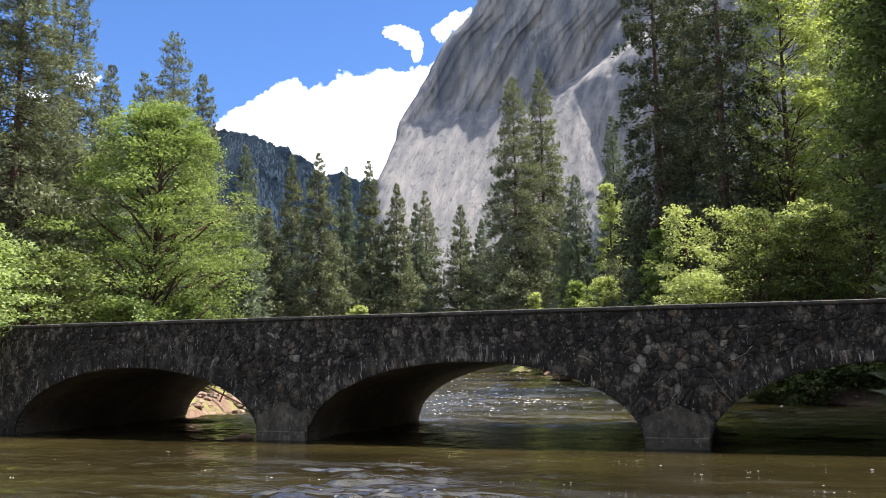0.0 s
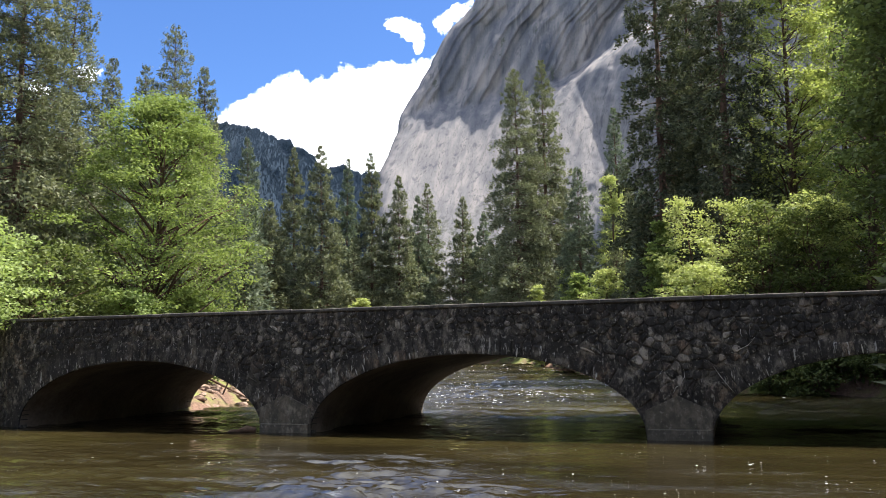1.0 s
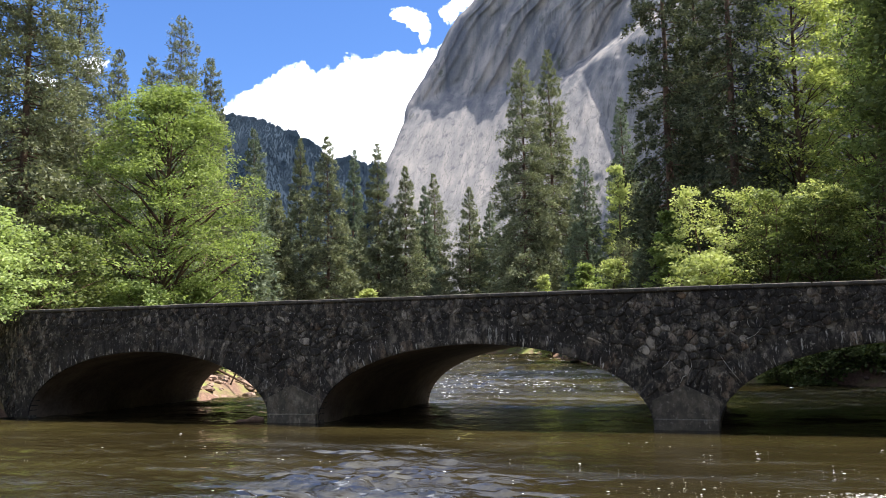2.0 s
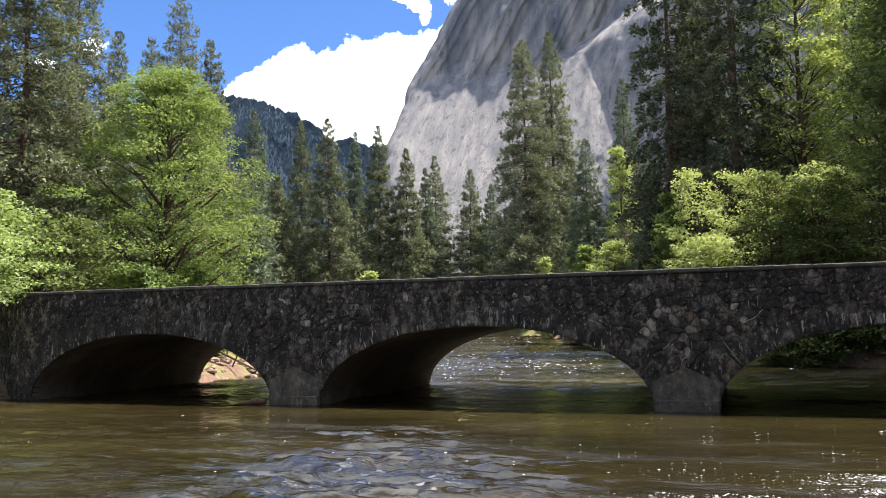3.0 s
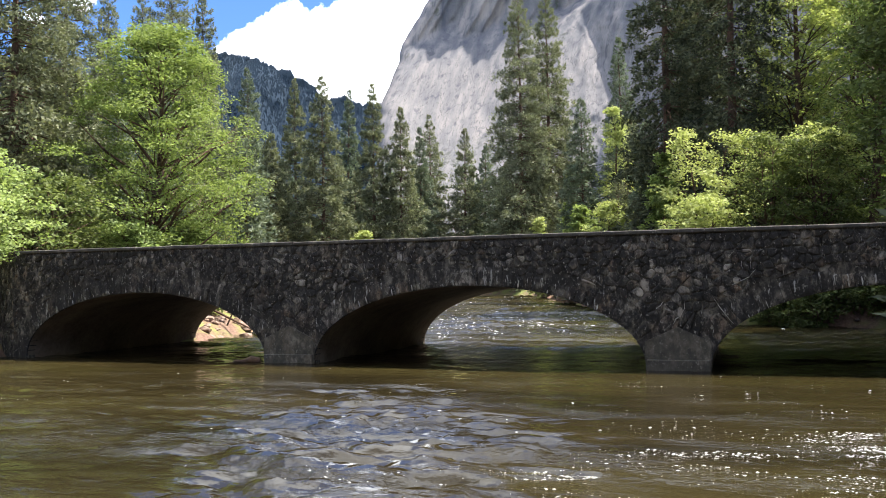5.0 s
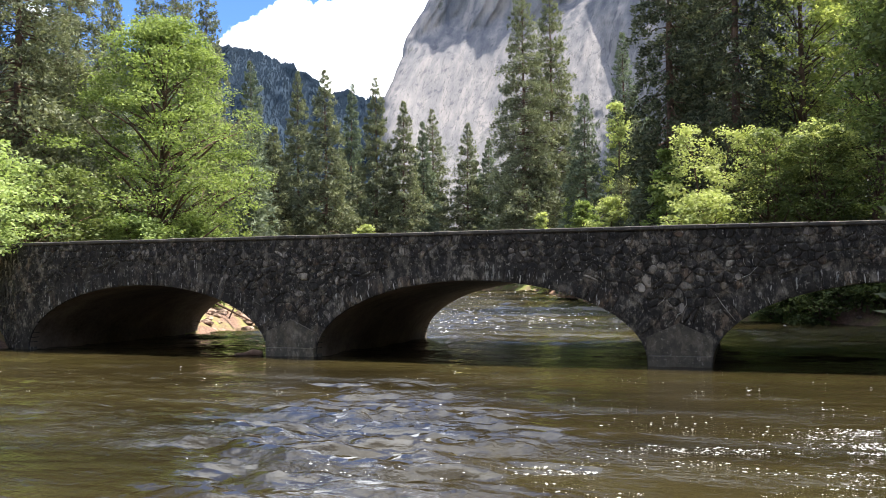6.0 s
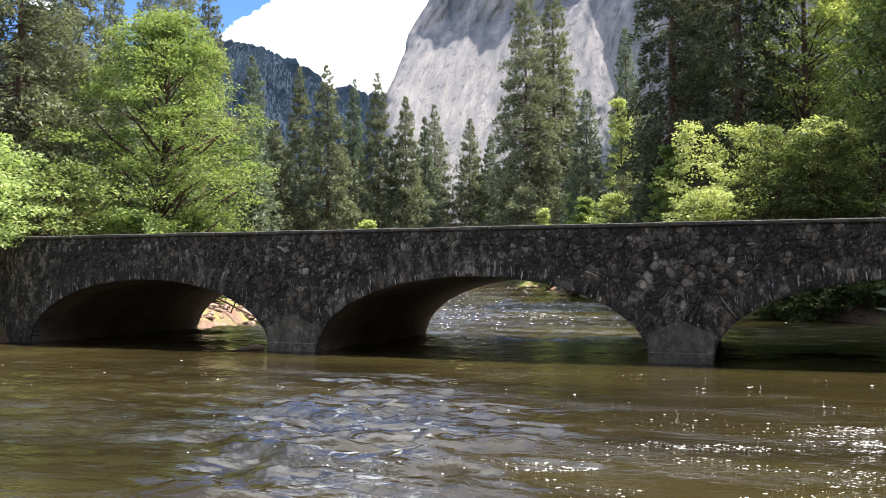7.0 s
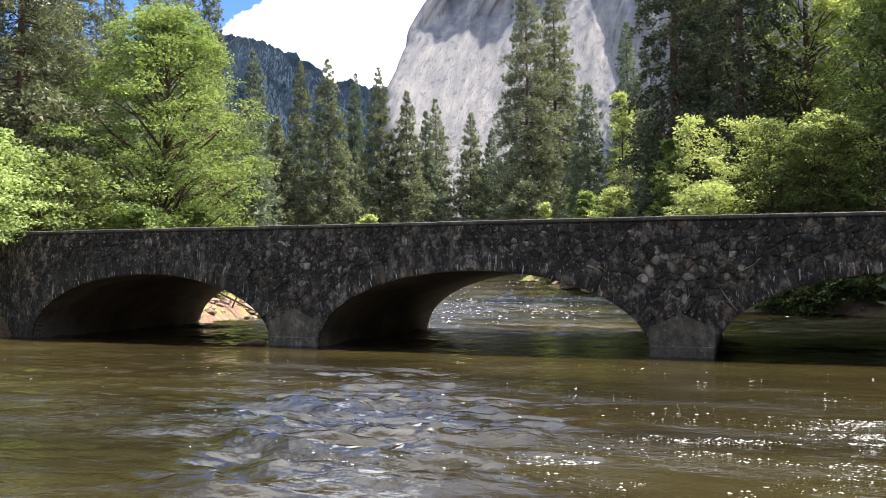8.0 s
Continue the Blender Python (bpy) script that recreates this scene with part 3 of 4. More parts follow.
def gable_mesh(a, b):
    """The smooth front of a pier: a slab with a low gable."""
    c, low = (a + b) / 2, 0.93
    left = [(a - (0.02 if z < 0.4 else 0.03 * (z - 0.3) ** 1.5), z) for z in (0.34, 0.55, 0.75, low)]
    right = [(b + (0.02 if z < 0.4 else 0.03 * (z - 0.3) ** 1.5), z) for z in (0.34, 0.55, 0.75, low)]
    ring = left + [(c, 1.43)] + right[::-1]
    n = len(ring)
    v = [(x, FACE - 0.03, z) for x, z in ring] + [(x, FACE + 0.3, z) for x, z in ring]
    f = [tuple(range(n))[::-1], tuple(range(n, 2 * n))] + [(i, (i + 1) % n, n + (i + 1) % n, n + i) for i in range(n)]
    return mesh_from("pier_face", v, f, M_PIER)


def build_bridge_core(bridge):
    """Spandrel walls front and back, piers, three barrels, deck; returns the front wall."""
    walls = []
    for name, y0, y1 in (("spandrel_wall", FACE + 0.062, FACE + 0.55), ("spandrel_wall", FACE + DEPTH - 0.45, FACE + DEPTH)):
        cols = [(WEST, -1.8), (ARCHES[0][0], -1.8)]
        for i, ((a, b), crown) in enumerate(zip(ARCHES, CROWN)):
            for x in arch_samples(a, b):
                cols.append((x, soffit(x) if a + 1e-6 < x < b - 1e-6 else SPRING))
            cols.append((b, -1.8))
            cols.append((ARCHES[i + 1][0] if i < 2 else EAST, -1.8))
        v, f = [], []
        for x, z in cols:
            v += [(x, y0, z), (x, y0, TOP - 0.14), (x, y1, z), (x, y1, TOP - 0.14)]
        for i in range(len(cols) - 1):
            a, b = 4 * i, 4 * i + 4
            if cols[i + 1][0] - cols[i][0] < 1e-6:
                f.append((a, a + 2, b + 2, b))
                continue
            f += [(a, b, b + 1, a + 1), (a + 2, a + 3, b + 3, b + 2), (a + 1, b + 1, b + 3, a + 3), (a, a + 2, b + 2, b)]
        f += [(0, 1, 3, 2), (len(v) - 4, len(v) - 2, len(v) - 1, len(v) - 3)]
        walls.append(part(name, mesh_from("spandrel_wall", v, f, M_MORTAR), bridge, "dark mortar behind rubble stones"))
    y0, y1 = FACE + 0.14, FACE + DEPTH - 0.02
    for (a, b), crown in zip(ARCHES, CROWN):
        xs = arch_samples(a, b, 40)
        v, f = [], []
        ny = 9
        for x in xs:
            z = soffit(x) if a + 1e-6 < x < b - 1e-6 else SPRING
            for j in range(ny):
                v.append((x, y0 + (y1 - y0) * j / (ny - 1), z - 0.004))
        for i in range(len(xs) - 1):
            for j in range(ny - 1):
                p = i * ny + j
                f.append((p, p + 1, p + ny + 1, p + ny))
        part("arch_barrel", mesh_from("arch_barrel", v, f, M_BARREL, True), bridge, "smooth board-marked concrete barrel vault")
    for a, b in ((ARCHES[0][1], ARCHES[1][0]), (ARCHES[1][1], ARCHES[2][0])):
        pier = part("pier", box_mesh("pier", a + 0.004, b - 0.004, y0, y1, -2.2, 0.6, M_BARREL, 0.0), bridge, "weathered concrete pier in the shade-dark vault colour")
        part("pier_face", gable_mesh(a, b), pier, "pale concrete pier front with a gabled top")
        part("footing", box_mesh("footing", a + 0.03, b - 0.02, FACE - 0.10, FACE + 0.4, -2.2, 0.33, M_PIER, 0.03), pier, "wet concrete footing at the waterline")
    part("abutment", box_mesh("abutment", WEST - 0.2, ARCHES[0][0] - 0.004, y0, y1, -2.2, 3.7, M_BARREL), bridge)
    part("abutment", box_mesh("abutment", ARCHES[2][1] + 0.004, EAST, y0, y1, -2.2, 3.7, M_CONCRETE), bridge)
    part("deck", box_mesh("deck", WEST, EAST, FACE + 0.55, FACE + DEPTH - 0.45, 3.3, 3.75, M_ASPHALT), bridge, "asphalt roadway")
    return walls[0]


bridge = thing("stone_bridge", -9.2, FACE, 0, "dark rubble-stone bridge with three low concrete arches over the river", "bridge")
bridge.matrix_world = Matrix.Identity(4)
front_wall = build_bridge_core(bridge)


def build_coping(bridge):
    rng = random.Random(4)
    for y0, y1 in ((FACE - 0.02, FACE + 0.62), (FACE + DEPTH - 0.55, FACE + DEPTH + 0.06)):
        x = WEST - 0.05
        while x < EAST:
            w = rng.uniform(1.3, 2.2)
            dz = rng.uniform(-0.012, 0.012)
            part("coping_slab", box_mesh("coping_slab", x + 0.006, x + w - 0.006, y0 + rng.uniform(-0.012, 0.012), y1, TOP - 0.14, TOP + dz, M_COPING, 0.024), bridge)
            x += w


build_coping(bridge)


# ---- trees ----
def rhombs(base, along, side, length, width):
    """Leaf-shaped quads: base points, directions and sizes as arrays; returns verts and faces."""
    n = len(base)
    tip = base + along * length[:, None]
    mid = base + along * (length * 0.45)[:, None]
    v = np.empty((n, 4, 3))
    v[:, 0], v[:, 1], v[:, 2], v[:, 3] = base, mid + side * (width / 2)[:, None], tip, mid - side * (width / 2)[:, None]
    return v.reshape(-1, 3), np.arange(n * 4).reshape(n, 4)


def unit(v):
    return v / np.maximum(np.linalg.norm(v, axis=-1, keepdims=True), 1e-9)


def tube(points, radii, sides=6):
    """A tapered tube along a polyline: verts and faces."""
    pts = [Vector(p) for p in points]
    v, f = [], []
    for i, p in enumerate(pts):
        d = (pts[min(i + 1, len(pts) - 1)] - pts[max(i - 1, 0)]).normalized()
        a = d.orthogonal().normalized()
        b = d.cross(a)
        for k in range(sides):
            w = 2 * math.pi * k / sides
            v.append(p + (a * math.cos(w) + b * math.sin(w)) * radii[i])
    for i in range(len(pts) - 1):
        for k in range(sides):
            a, b = i * sides + k, i * sides + (k + 1) % sides
            f.append((a, b, b + sides, a + sides))
    f.append(tuple(range((len(pts) - 1) * sides, len(pts) * sides)))
    return v, f


def joined_tubes(name, tubes, mat):
    v, f = [], []
    for tv, tf in tubes:
        o = len(v)
        v += tv
        f += [tuple(i + o for i in q) for q in tf]
    return mesh_from(name, v, f, mat, True)


def conifer_meshes(seed, H, R, bare, whorls, tufts, mat, tuft=0.42, top_pow=0.75, droop=0.25, ragged=0.3):
    """Trunk and crown of a tall conifer of height H and crown radius R, bare below that fraction:
    whorls of boughs, each a flat plume of needle tufts that is thickest towards its end."""
    rng = np.random.default_rng(seed)
    lean = rng.normal(0, 0.008 * H, 2)
    zs = np.linspace(0, H, 14)
    axis = np.stack([lean[0] * (zs / H) ** 2 + rng.normal(0, 0.04, 14), lean[1] * (zs / H) ** 2, zs], -1)
    r0 = 0.0095 * H + 0.06
    trunk = [tube(axis, [r0 * (1 - 0.97 * z / H) * (1.35 if z == 0 else 1) for z in zs], 8)]
    bases, alongs, lens = [], [], []
    waves = rng.uniform(0, 6.3, 3)
    for k in range(whorls):
        fr0 = min(0.985, (k + rng.uniform(-0.3, 0.3) + 0.5) / whorls)
        turn = rng.uniform(0, 6.3)
        count = int(rng.integers(5, 8))
        for j in range(count):
            if rng.random() < 0.12 * (1 - fr0):
                continue
            fr = min(0.99, max(0.0, fr0 + rng.normal(0, 0.45) / whorls))
            az = turn + 2 * math.pi * (j + rng.uniform(-0.3, 0.3)) / count
            lump = 1 + 0.12 * math.sin(fr * 31 + az + waves[0]) + 0.10 * math.sin(fr * 67 - 2 * az + waves[1])
            L = R * (1 - fr) ** top_pow * min(1.0, 0.72 + fr * 2.2) * lump * rng.uniform(1 - ragged, 1 + ragged * 0.6) + 0.14
            up = rng.normal(0.75 * fr ** 2.5 - droop * (1 - fr) * 0.9, 0.09)
            d0 = np.array([math.cos(az), math.sin(az), up])
            z = H * (bare + (1 - bare) * fr)
            start = np.array([np.interp(z, zs, axis[:, 0]), np.interp(z, zs, axis[:, 1]), z])
            perp = np.array([-d0[1], d0[0], 0.0])
            # tufts gather on side twigs along the bough
            twigs = max(3, int(4 + L * 2.6))
            ts = np.sort(0.22 + 0.78 * rng.random(twigs) ** 0.8)
            tw = rng.choice((-1.0, 1.0), twigs) * rng.uniform(0.25, 1.0, twigs) * L * 0.36 * np.sin(np.pi * np.clip(ts, 0, 0.93)) ** 0.7
            m = max(9, int(tufts * (0.15 + 0.85 * L / R)))
            ti = rng.integers(0, twigs, m)
            u = rng.random(m) ** 0.7
            s = ts[ti] + 0.10 * u
            lat = tw[ti] * u + rng.normal(0, 0.025 * L + 0.04, m)
            sag = -droop * 0.7 * L * s ** 2 + 0.16 * L * np.clip(s - 0.55, 0, 1) ** 1.5 - 0.18 * np.abs(lat)
            p = start + d0 * (s * L)[:, None] + perp * lat[:, None]
            p[:, 2] += sag + rng.normal(0, 0.08 + 0.05 * L, m)
            bases.append(p)
            alongs.append(unit(d0 * 0.55 + perp * (np.sign(tw[ti]) * 0.45)[:, None] + rng.normal(0, 0.5, (m, 3)) + np.array([0, 0, 0.12])))
            lens.append(tuft * (0.34 + 0.66 * (1 - fr) ** 0.6) * rng.uniform(0.6, 1.35, m))
            if L > 1.0:
                q = [start + d0 * (L * w) + np.array([0, 0, -droop * 0.7 * L * w * w]) for w in (0, 0.35, 0.75)]
                trunk.append(tube(q, [0.013 * L + 0.014, 0.009 * L + 0.009, 0.008], 3))
    base, along, length = np.concatenate(bases), np.concatenate(alongs), np.concatenate(lens)
    side = unit(np.cross(along, rng.normal(0, 1.0, along.shape) + np.array([0, 0, 0.5])))
    n = len(base)
    half = side * (length * 0.27)[:, None]
    v = np.stack([base - half, base + half, base + along * (length * 1.1)[:, None]], 1).reshape(-1, 3)
    return joined_tubes("trunk", trunk, M_BARK), mesh_from("crown", v, np.arange(n * 3).reshape(n, 3), mat)


def broadleaf_meshes(seed, H, R, low, clumps, leaves, leaf, mat, squash=0.55, stems=1):
    """Trunk with limbs, and a crown of many leaf clumps spread through an uneven egg."""
    rng = np.random.default_rng(seed)
    limbs, centres, sizes = [], [], []
    r0 = 0.012 * H + 0.05
    zs = np.linspace(0, H * 0.9, 9)
    for s in range(stems):
        lean = rng.normal(0, 0.03 * H if stems == 1 else 0.16 * H, 2)
        axis = np.stack([lean[0] * (zs / H) ** 1.3 + rng.normal(0, 0.06, 9) * zs / H, lean[1] * (zs / H) ** 1.3 + rng.normal(0, 0.06, 9) * zs / H, zs], -1)
        limbs.append(tube(axis, [r0 * (1 - 0.93 * z / H / 0.9) for z in zs], 7))
        for i in range(clumps // stems):
            fz = rng.random() ** 0.9
            z = H * (low + (1 - low) * fz)
            # radius of the crown at this height, uneven round the tree
            prof = math.sin(math.pi * min(1, (0.16 + 0.84 * fz)) ** 0.9) ** 0.62 if fz < 0.97 else 0.2
            az = rng.random() * 2 * math.pi
            uneven = 1 + 0.20 * math.sin(2 * az + seed) + 0.20 * math.sin(4 * az + 11 * fz + seed)
            rr = R * prof * uneven * math.sqrt(rng.uniform(0.12, 1.0))
            zz = min(z, H * 0.88)
            ax = np.array([np.interp(zz, zs, axis[:, 0]), np.interp(zz, zs, axis[:, 1])])
            c = np.array([ax[0] + rr * math.cos(az), ax[1] + rr * math.sin(az), z])
            centres.append(c)
            sizes.append(rng.uniform(0.06, 0.15) * R + 0.25)
            if i % 3 == 0:
                z0 = max(H * low * 0.7, z - rr * rng.uniform(0.5, 0.9))
                z0 = min(z0, H * 0.86)
                p0 = np.array([np.interp(z0, zs, axis[:, 0]), np.interp(z0, zs, axis[:, 1]), z0])
                mid = (p0 + c) / 2 + np.array([0, 0, 0.06 * rr]) + rng.normal(0, 0.08 * rr + 0.02, 3)
                limbs.append(tube([p0, mid, c], [0.016 * rr + 0.03, 0.010 * rr + 0.02, 0.008], 4))
    centres, sizes = np.array(centres), np.array(sizes)
    n = len(centres) * leaves
    idx = np.repeat(np.arange(len(centres)), leaves)
    d = unit(rng.normal(0, 1, (n, 3))) * (rng.random(n) ** 0.45)[:, None] * sizes[idx][:, None] * np.array([1.35, 1.35, squash])
    base = centres[idx] + d
    along = unit(rng.normal(0, 1, (n, 3)) * np.array([1, 1, 0.45]) + unit(d) * 0.5 - np.array([0, 0, 0.25]))
    side = unit(np.cross(along, rng.normal(0, 0.6, (n, 3)) + np.array([0, 0, 1.0])))
    length = leaf * rng.uniform(0.6, 1.3, n)
    v, f = rhombs(base, along, side, length, length * 0.6)
    return joined_tubes("trunk", limbs, M_BARK), mesh_from("crown", v, f, mat)


def plant_tree(name, meshes, x, y, label, category, group="", turn=0.0, size=1.0, sink=0.15):
    sink = sink + 0.58 * float(water_level(np.array(y)))
    ob = thing(name, x, y, float(ground_z(x, y)) - sink, label, category, group, turn)
    ob.scale = (size, size, size)
    part("trunk", meshes[0], ob)
    part("crown", meshes[1], ob)
    return ob


PINE = "tall dark-green pine with a narrow ragged crown"
# x, y, height, crown radius
MID_PINES = [
    (-65.8, 106.3, 32.5, 4.4), (-64.8, 118.4, 33.5, 3.6), (-54.2, 107.1, 31.0, 4.3), (-59.7, 126.6, 33.4, 3.4), (-49.8, 114.7, 31.2, 3.9),
    (-46.1, 116.2, 28.8, 3.9), (-48.6, 131.3, 30.0, 3.2), (-55.3, 155.5, 34.5, 5.0), (-49.2, 157.5, 31.5, 4.8), (-45.5, 158.6, 28.0, 4.2), (-60.6, 103.6, 22.0, 4.2),
]
for i, (x, y, h, r) in enumerate(MID_PINES):
    plant_tree("pine_tree", conifer_meshes(100 + i, h, r * 1.26, 0.05, 50, 185, M_NEEDLE if i % 3 else M_NEEDLE_FIR, 0.44, 0.84, 0.24, 0.22), x, y, PINE, "pine tree", "pines across the river", 37 * i)
BIG = "very tall green pine towering over its neighbours"
plant_tree("pine_tree", conifer_meshes(140, 50.5, 7.6, 0.06, 58, 270, M_NEEDLE, 0.50, 0.60, 0.36, 0.28), -33.8, 141, BIG, "pine tree", "pines across the river")
plant_tree("pine_tree", conifer_meshes(141, 53.5, 7.6, 0.06, 60, 270, M_NEEDLE, 0.50, 0.74, 0.36, 0.28), -30.2, 147, BIG, "pine tree", "pines across the river")
plant_tree("pine_tree", conifer_meshes(142, 25.0, 4.0, 0.06, 44, 130, M_NEEDLE_FIR, 0.42, 0.7, 0.25, 0.2), -17.2, 103.5, PINE, "pine tree", "pines across the river")
plant_tree("fir_tree", conifer_meshes(143, 44.0, 4.8, 0.08, 70, 130, M_NEEDLE_FIR, 0.5, 0.7, 0.25, 0.2), -17.8, 149, "slender bluish-green fir behind other trees", "fir tree", "pines across the river")
# left bank
LEFT_PINES = [(-44.4, 43.3, 34.0, 5.2, 0.12), (-53.3, 56.9, 34.0, 5.6, 0.10), (-72.8, 85.1, 38.5, 3.4, 0.1), (-73.2, 92.6, 39.5, 4.6, 0.1), (-66.5, 90.1, 43.5, 6.6, 0.1), (-65.2, 94.7, 39.0, 4.2, 0.1), (-48.5, 51.0, 14.0, 3.6, 0.05)]
for i, (x, y, h, r, b) in enumerate(LEFT_PINES):
    near = i < 2
    plant_tree("pine_tree", conifer_meshes(160 + i, h, r, b, int(h * 1.7), 260 if near else 140, M_NEEDLE, 0.32 if near else 0.42, 0.6, 0.35 if near else 0.22, 0.22), x, y, PINE, "pine tree", "pines on the left bank", 50 * i)
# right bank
# The last pine stands out of view, added to shade the bushes.
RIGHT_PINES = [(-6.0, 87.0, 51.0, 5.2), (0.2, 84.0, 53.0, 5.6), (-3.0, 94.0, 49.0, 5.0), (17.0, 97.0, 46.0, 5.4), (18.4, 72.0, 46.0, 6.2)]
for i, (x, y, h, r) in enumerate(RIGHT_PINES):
    plant_tree("pine_tree", conifer_meshes(180 + i, h, r, 0.05, 46, 230, M_NEEDLE_SHADE, 0.44, 0.45, 0.5), x, y, "massive pine with needles coloured shade-dark and a thick reddish trunk", "pine tree", "pines on the right bank", 61 * i)
# younger trees that close the forest behind
FILL = [conifer_meshes(200 + i, 20.0, 3.6, 0.04, 32, 52, M_NEEDLE if i % 2 else M_NEEDLE_FIR, 0.62, 0.7, 0.25, 0.2) for i in range(3)]
FILL_LIGHT = [conifer_meshes(210 + i, 20.0, 3.8, 0.04, 16, 34, M_NEEDLE, 1.0) for i in range(2)]
FOREST = [(-92, 120, 1.15), (-84, 112, 1.2), (-78, 120, 1.2), (-72, 128, 1.1), (-66, 134, 1.15), (-70, 100, 0.95), (-60, 137, 1.0), (-56, 122, 0.95), (-53, 140, 1.1),
          (-66, 160, 1.3), (-60, 168, 1.25), (-52, 172, 1.3), (-44, 170, 1.25), (-40, 164, 1.1), (-36, 155, 1.15), (-28, 150, 1.1), (-25, 138, 0.95), (-22, 128, 1.0),
          (-20, 118, 0.9), (-12, 112, 1.1), (-9, 100, 1.0), (-8, 90, 0.9), (-12, 95, 0.7), (3, 96, 1.3), (8, 98, 1.3), (20, 88, 1.3), (5, 95, 1.4), (14, 92, 1.4), (-58, 66, 0.9),
          (-62, 74, 1.1), (-54, 72, 1.0), (-48, 66, 0.85), (-44, 60, 0.6), (-50, 60, 0.8), (-58, 58, 1.2), (-64, 62, 1.2), (-52, 46, 0.8), (-50, 50, 1.0), (-46, 74, 0.8), (-52, 84, 1.0), (-58, 90, 1.0)]
for i, (x, y, k) in enumerate(FOREST):
    plant_tree("young_pine", FILL[i % 3], x, y, "younger dark-green pine in the dense stand", "pine tree", "young pines in the stand", 83 * i, k)

# broadleaf trees and shrubs
plant_tree("cottonwood_tree", broadleaf_meshes(11, 19.8, 6.8, 0.17, 400, 150, 0.21, M_LEAF_OAK, 0.46), -37.8, 49.1, "bright green broadleaf tree with a dark slender trunk", "tree")
TALL = "tall broadleaf tree with sunlit yellow-green leaves"
for i, (x, y, h, r) in enumerate([(6.2, 86.0, 42.0, 5.6), (11.2, 82.0, 38.0, 5.8), (16.6, 77.0, 34.0, 5.4), (11.0, 94.0, 40.0, 6.4)]):
    plant_tree("cottonwood_tree", broadleaf_meshes(12 + i, h, r, 0.15, 520, 50, 0.33, (M_LEAF_MID, M_LEAF_OAK, M_LEAF_DARK, M_LEAF_MID)[i], 0.5), x, y, TALL, "tree", "broadleaf trees on the right bank", 40 * i)
for i, (x, y, h, r) in enumerate([(-13.1, 104.0, 23.0, 2.6), (-45.0, 100.5, 8.6, 2.2), (-48.6, 99.0, 6.4, 2.0), (-26.0, 119.0, 13.0, 1.6), (-12.9, 93.5, 11.2, 2.6), (-5.8, 77.0, 13.5, 1.5), (-19.5, 106.0, 13.5, 2.6), (-16.4, 99.0, 11.5, 2.4), (-21.8, 117.0, 12.0, 2.0)]):
    plant_tree("young_tree", broadleaf_meshes(20 + i, h, r, 0.12, 150, 56, 0.30, M_LEAF_OAK if i >= 5 else M_LEAF_LIGHT), x, y, "young pale green tree in front of the pines", "tree", "young broadleaf trees", 70 * i)
SHRUB = "sunlit yellow-green bushy shrub on the bank"
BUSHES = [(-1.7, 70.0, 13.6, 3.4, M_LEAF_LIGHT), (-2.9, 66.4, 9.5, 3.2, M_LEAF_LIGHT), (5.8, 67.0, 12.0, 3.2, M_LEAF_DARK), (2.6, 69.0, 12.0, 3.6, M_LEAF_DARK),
          (-35.6, 51.0, 6.5, 2.6, M_LEAF_SPRING), (-36.5, 46.0, 5.5, 3.0, M_LEAF_SPRING), (-38.5, 38.5, 7.5, 3.5, M_LEAF_DARK), (-37.5, 33.0, 8.4, 3.4, M_LEAF_SPRING)]
for i, (x, y, h, r, m) in enumerate(BUSHES):
    plant_tree("bush", broadleaf_meshes(30 + i, h, r, 0.05, 240, 52, 0.25, m, 0.5, 3), x, y, SHRUB, "bush", "bushes on the bank")
plant_tree("bush", broadleaf_meshes(46, 12.6, 3.2, 0.66, 80, 50, 0.24, M_LEAF_LIGHT, 0.5, 2), 6.6, 65.4, "arching sunlit sprays of a tall bush", "bush", "bushes on the bank")
plant_tree("bush", broadleaf_meshes(45, 7.2, 2.6, 0.45, 170, 60, 0.20, M_LEAF_SPRING, 0.5, 2), -33.2, 28.4, "leafy green shrub hanging over the wall's end", "bush", "bushes on the bank")
LOW = broadleaf_meshes(50, 3.6, 2.2, 0.03, 80, 36, 0.28, M_LEAF_DARK, 0.6, 4)
for i, (x, y, k) in enumerate([(2.0, 67.5, 1.0), (4.8, 66.8, 0.8), (10.5, 66.5, 1.2), (13.0, 63.0, 1.3), (9.5, 69.5, 1.3), (-4.5, 71.0, 1.1), (-9.5, 84.0, 1.3), (-13.0, 92.0, 1.2), (-36.5, 149.0, 1.9), (-24.5, 128.0, 1.2),
                               (2.0, 63.6, 0.8), (4.2, 62.6, 0.9), (11.6, 59.0, 1.2), (0.2, 64.4, 0.9), (3.0, 65.0, 1.2), (3.5, 71.0, 1.4), (1.0, 66.5, 1.0), (3.2, 65.6, 1.2), (12.2, 64.8, 1.2), (11.5, 60.5, 1.4), (12.0, 57.0, 1.5), (12.5, 53.0, 1.5), (12.8, 66.4, 1.7), (-2.5, 68.5, 1.2), (8.8, 65.4, 0.7), (0.5, 70.5, 1.4), (-40.0, 62.0, 1.4), (-39.0, 72.0, 1.3), (-37.0, 56.0, 1.3),
                               (-1.2, 65.0, 0.9), (0.8, 64.0, 1.0), (2.2, 62.6, 0.8), (3.6, 61.9, 0.9), (5.0, 61.6, 0.9), (6.0, 62.6, 1.1), (9.2, 61.4, 0.9), (10.2, 60.8, 1.0), (8.9, 63.6, 1.1), (7.6, 64.4, 1.2)]):
    plant_tree("low_shrub", LOW, x, y, "low dark-green shrub at the water's edge", "bush", "low shrubs on the banks", 77 * i, k)
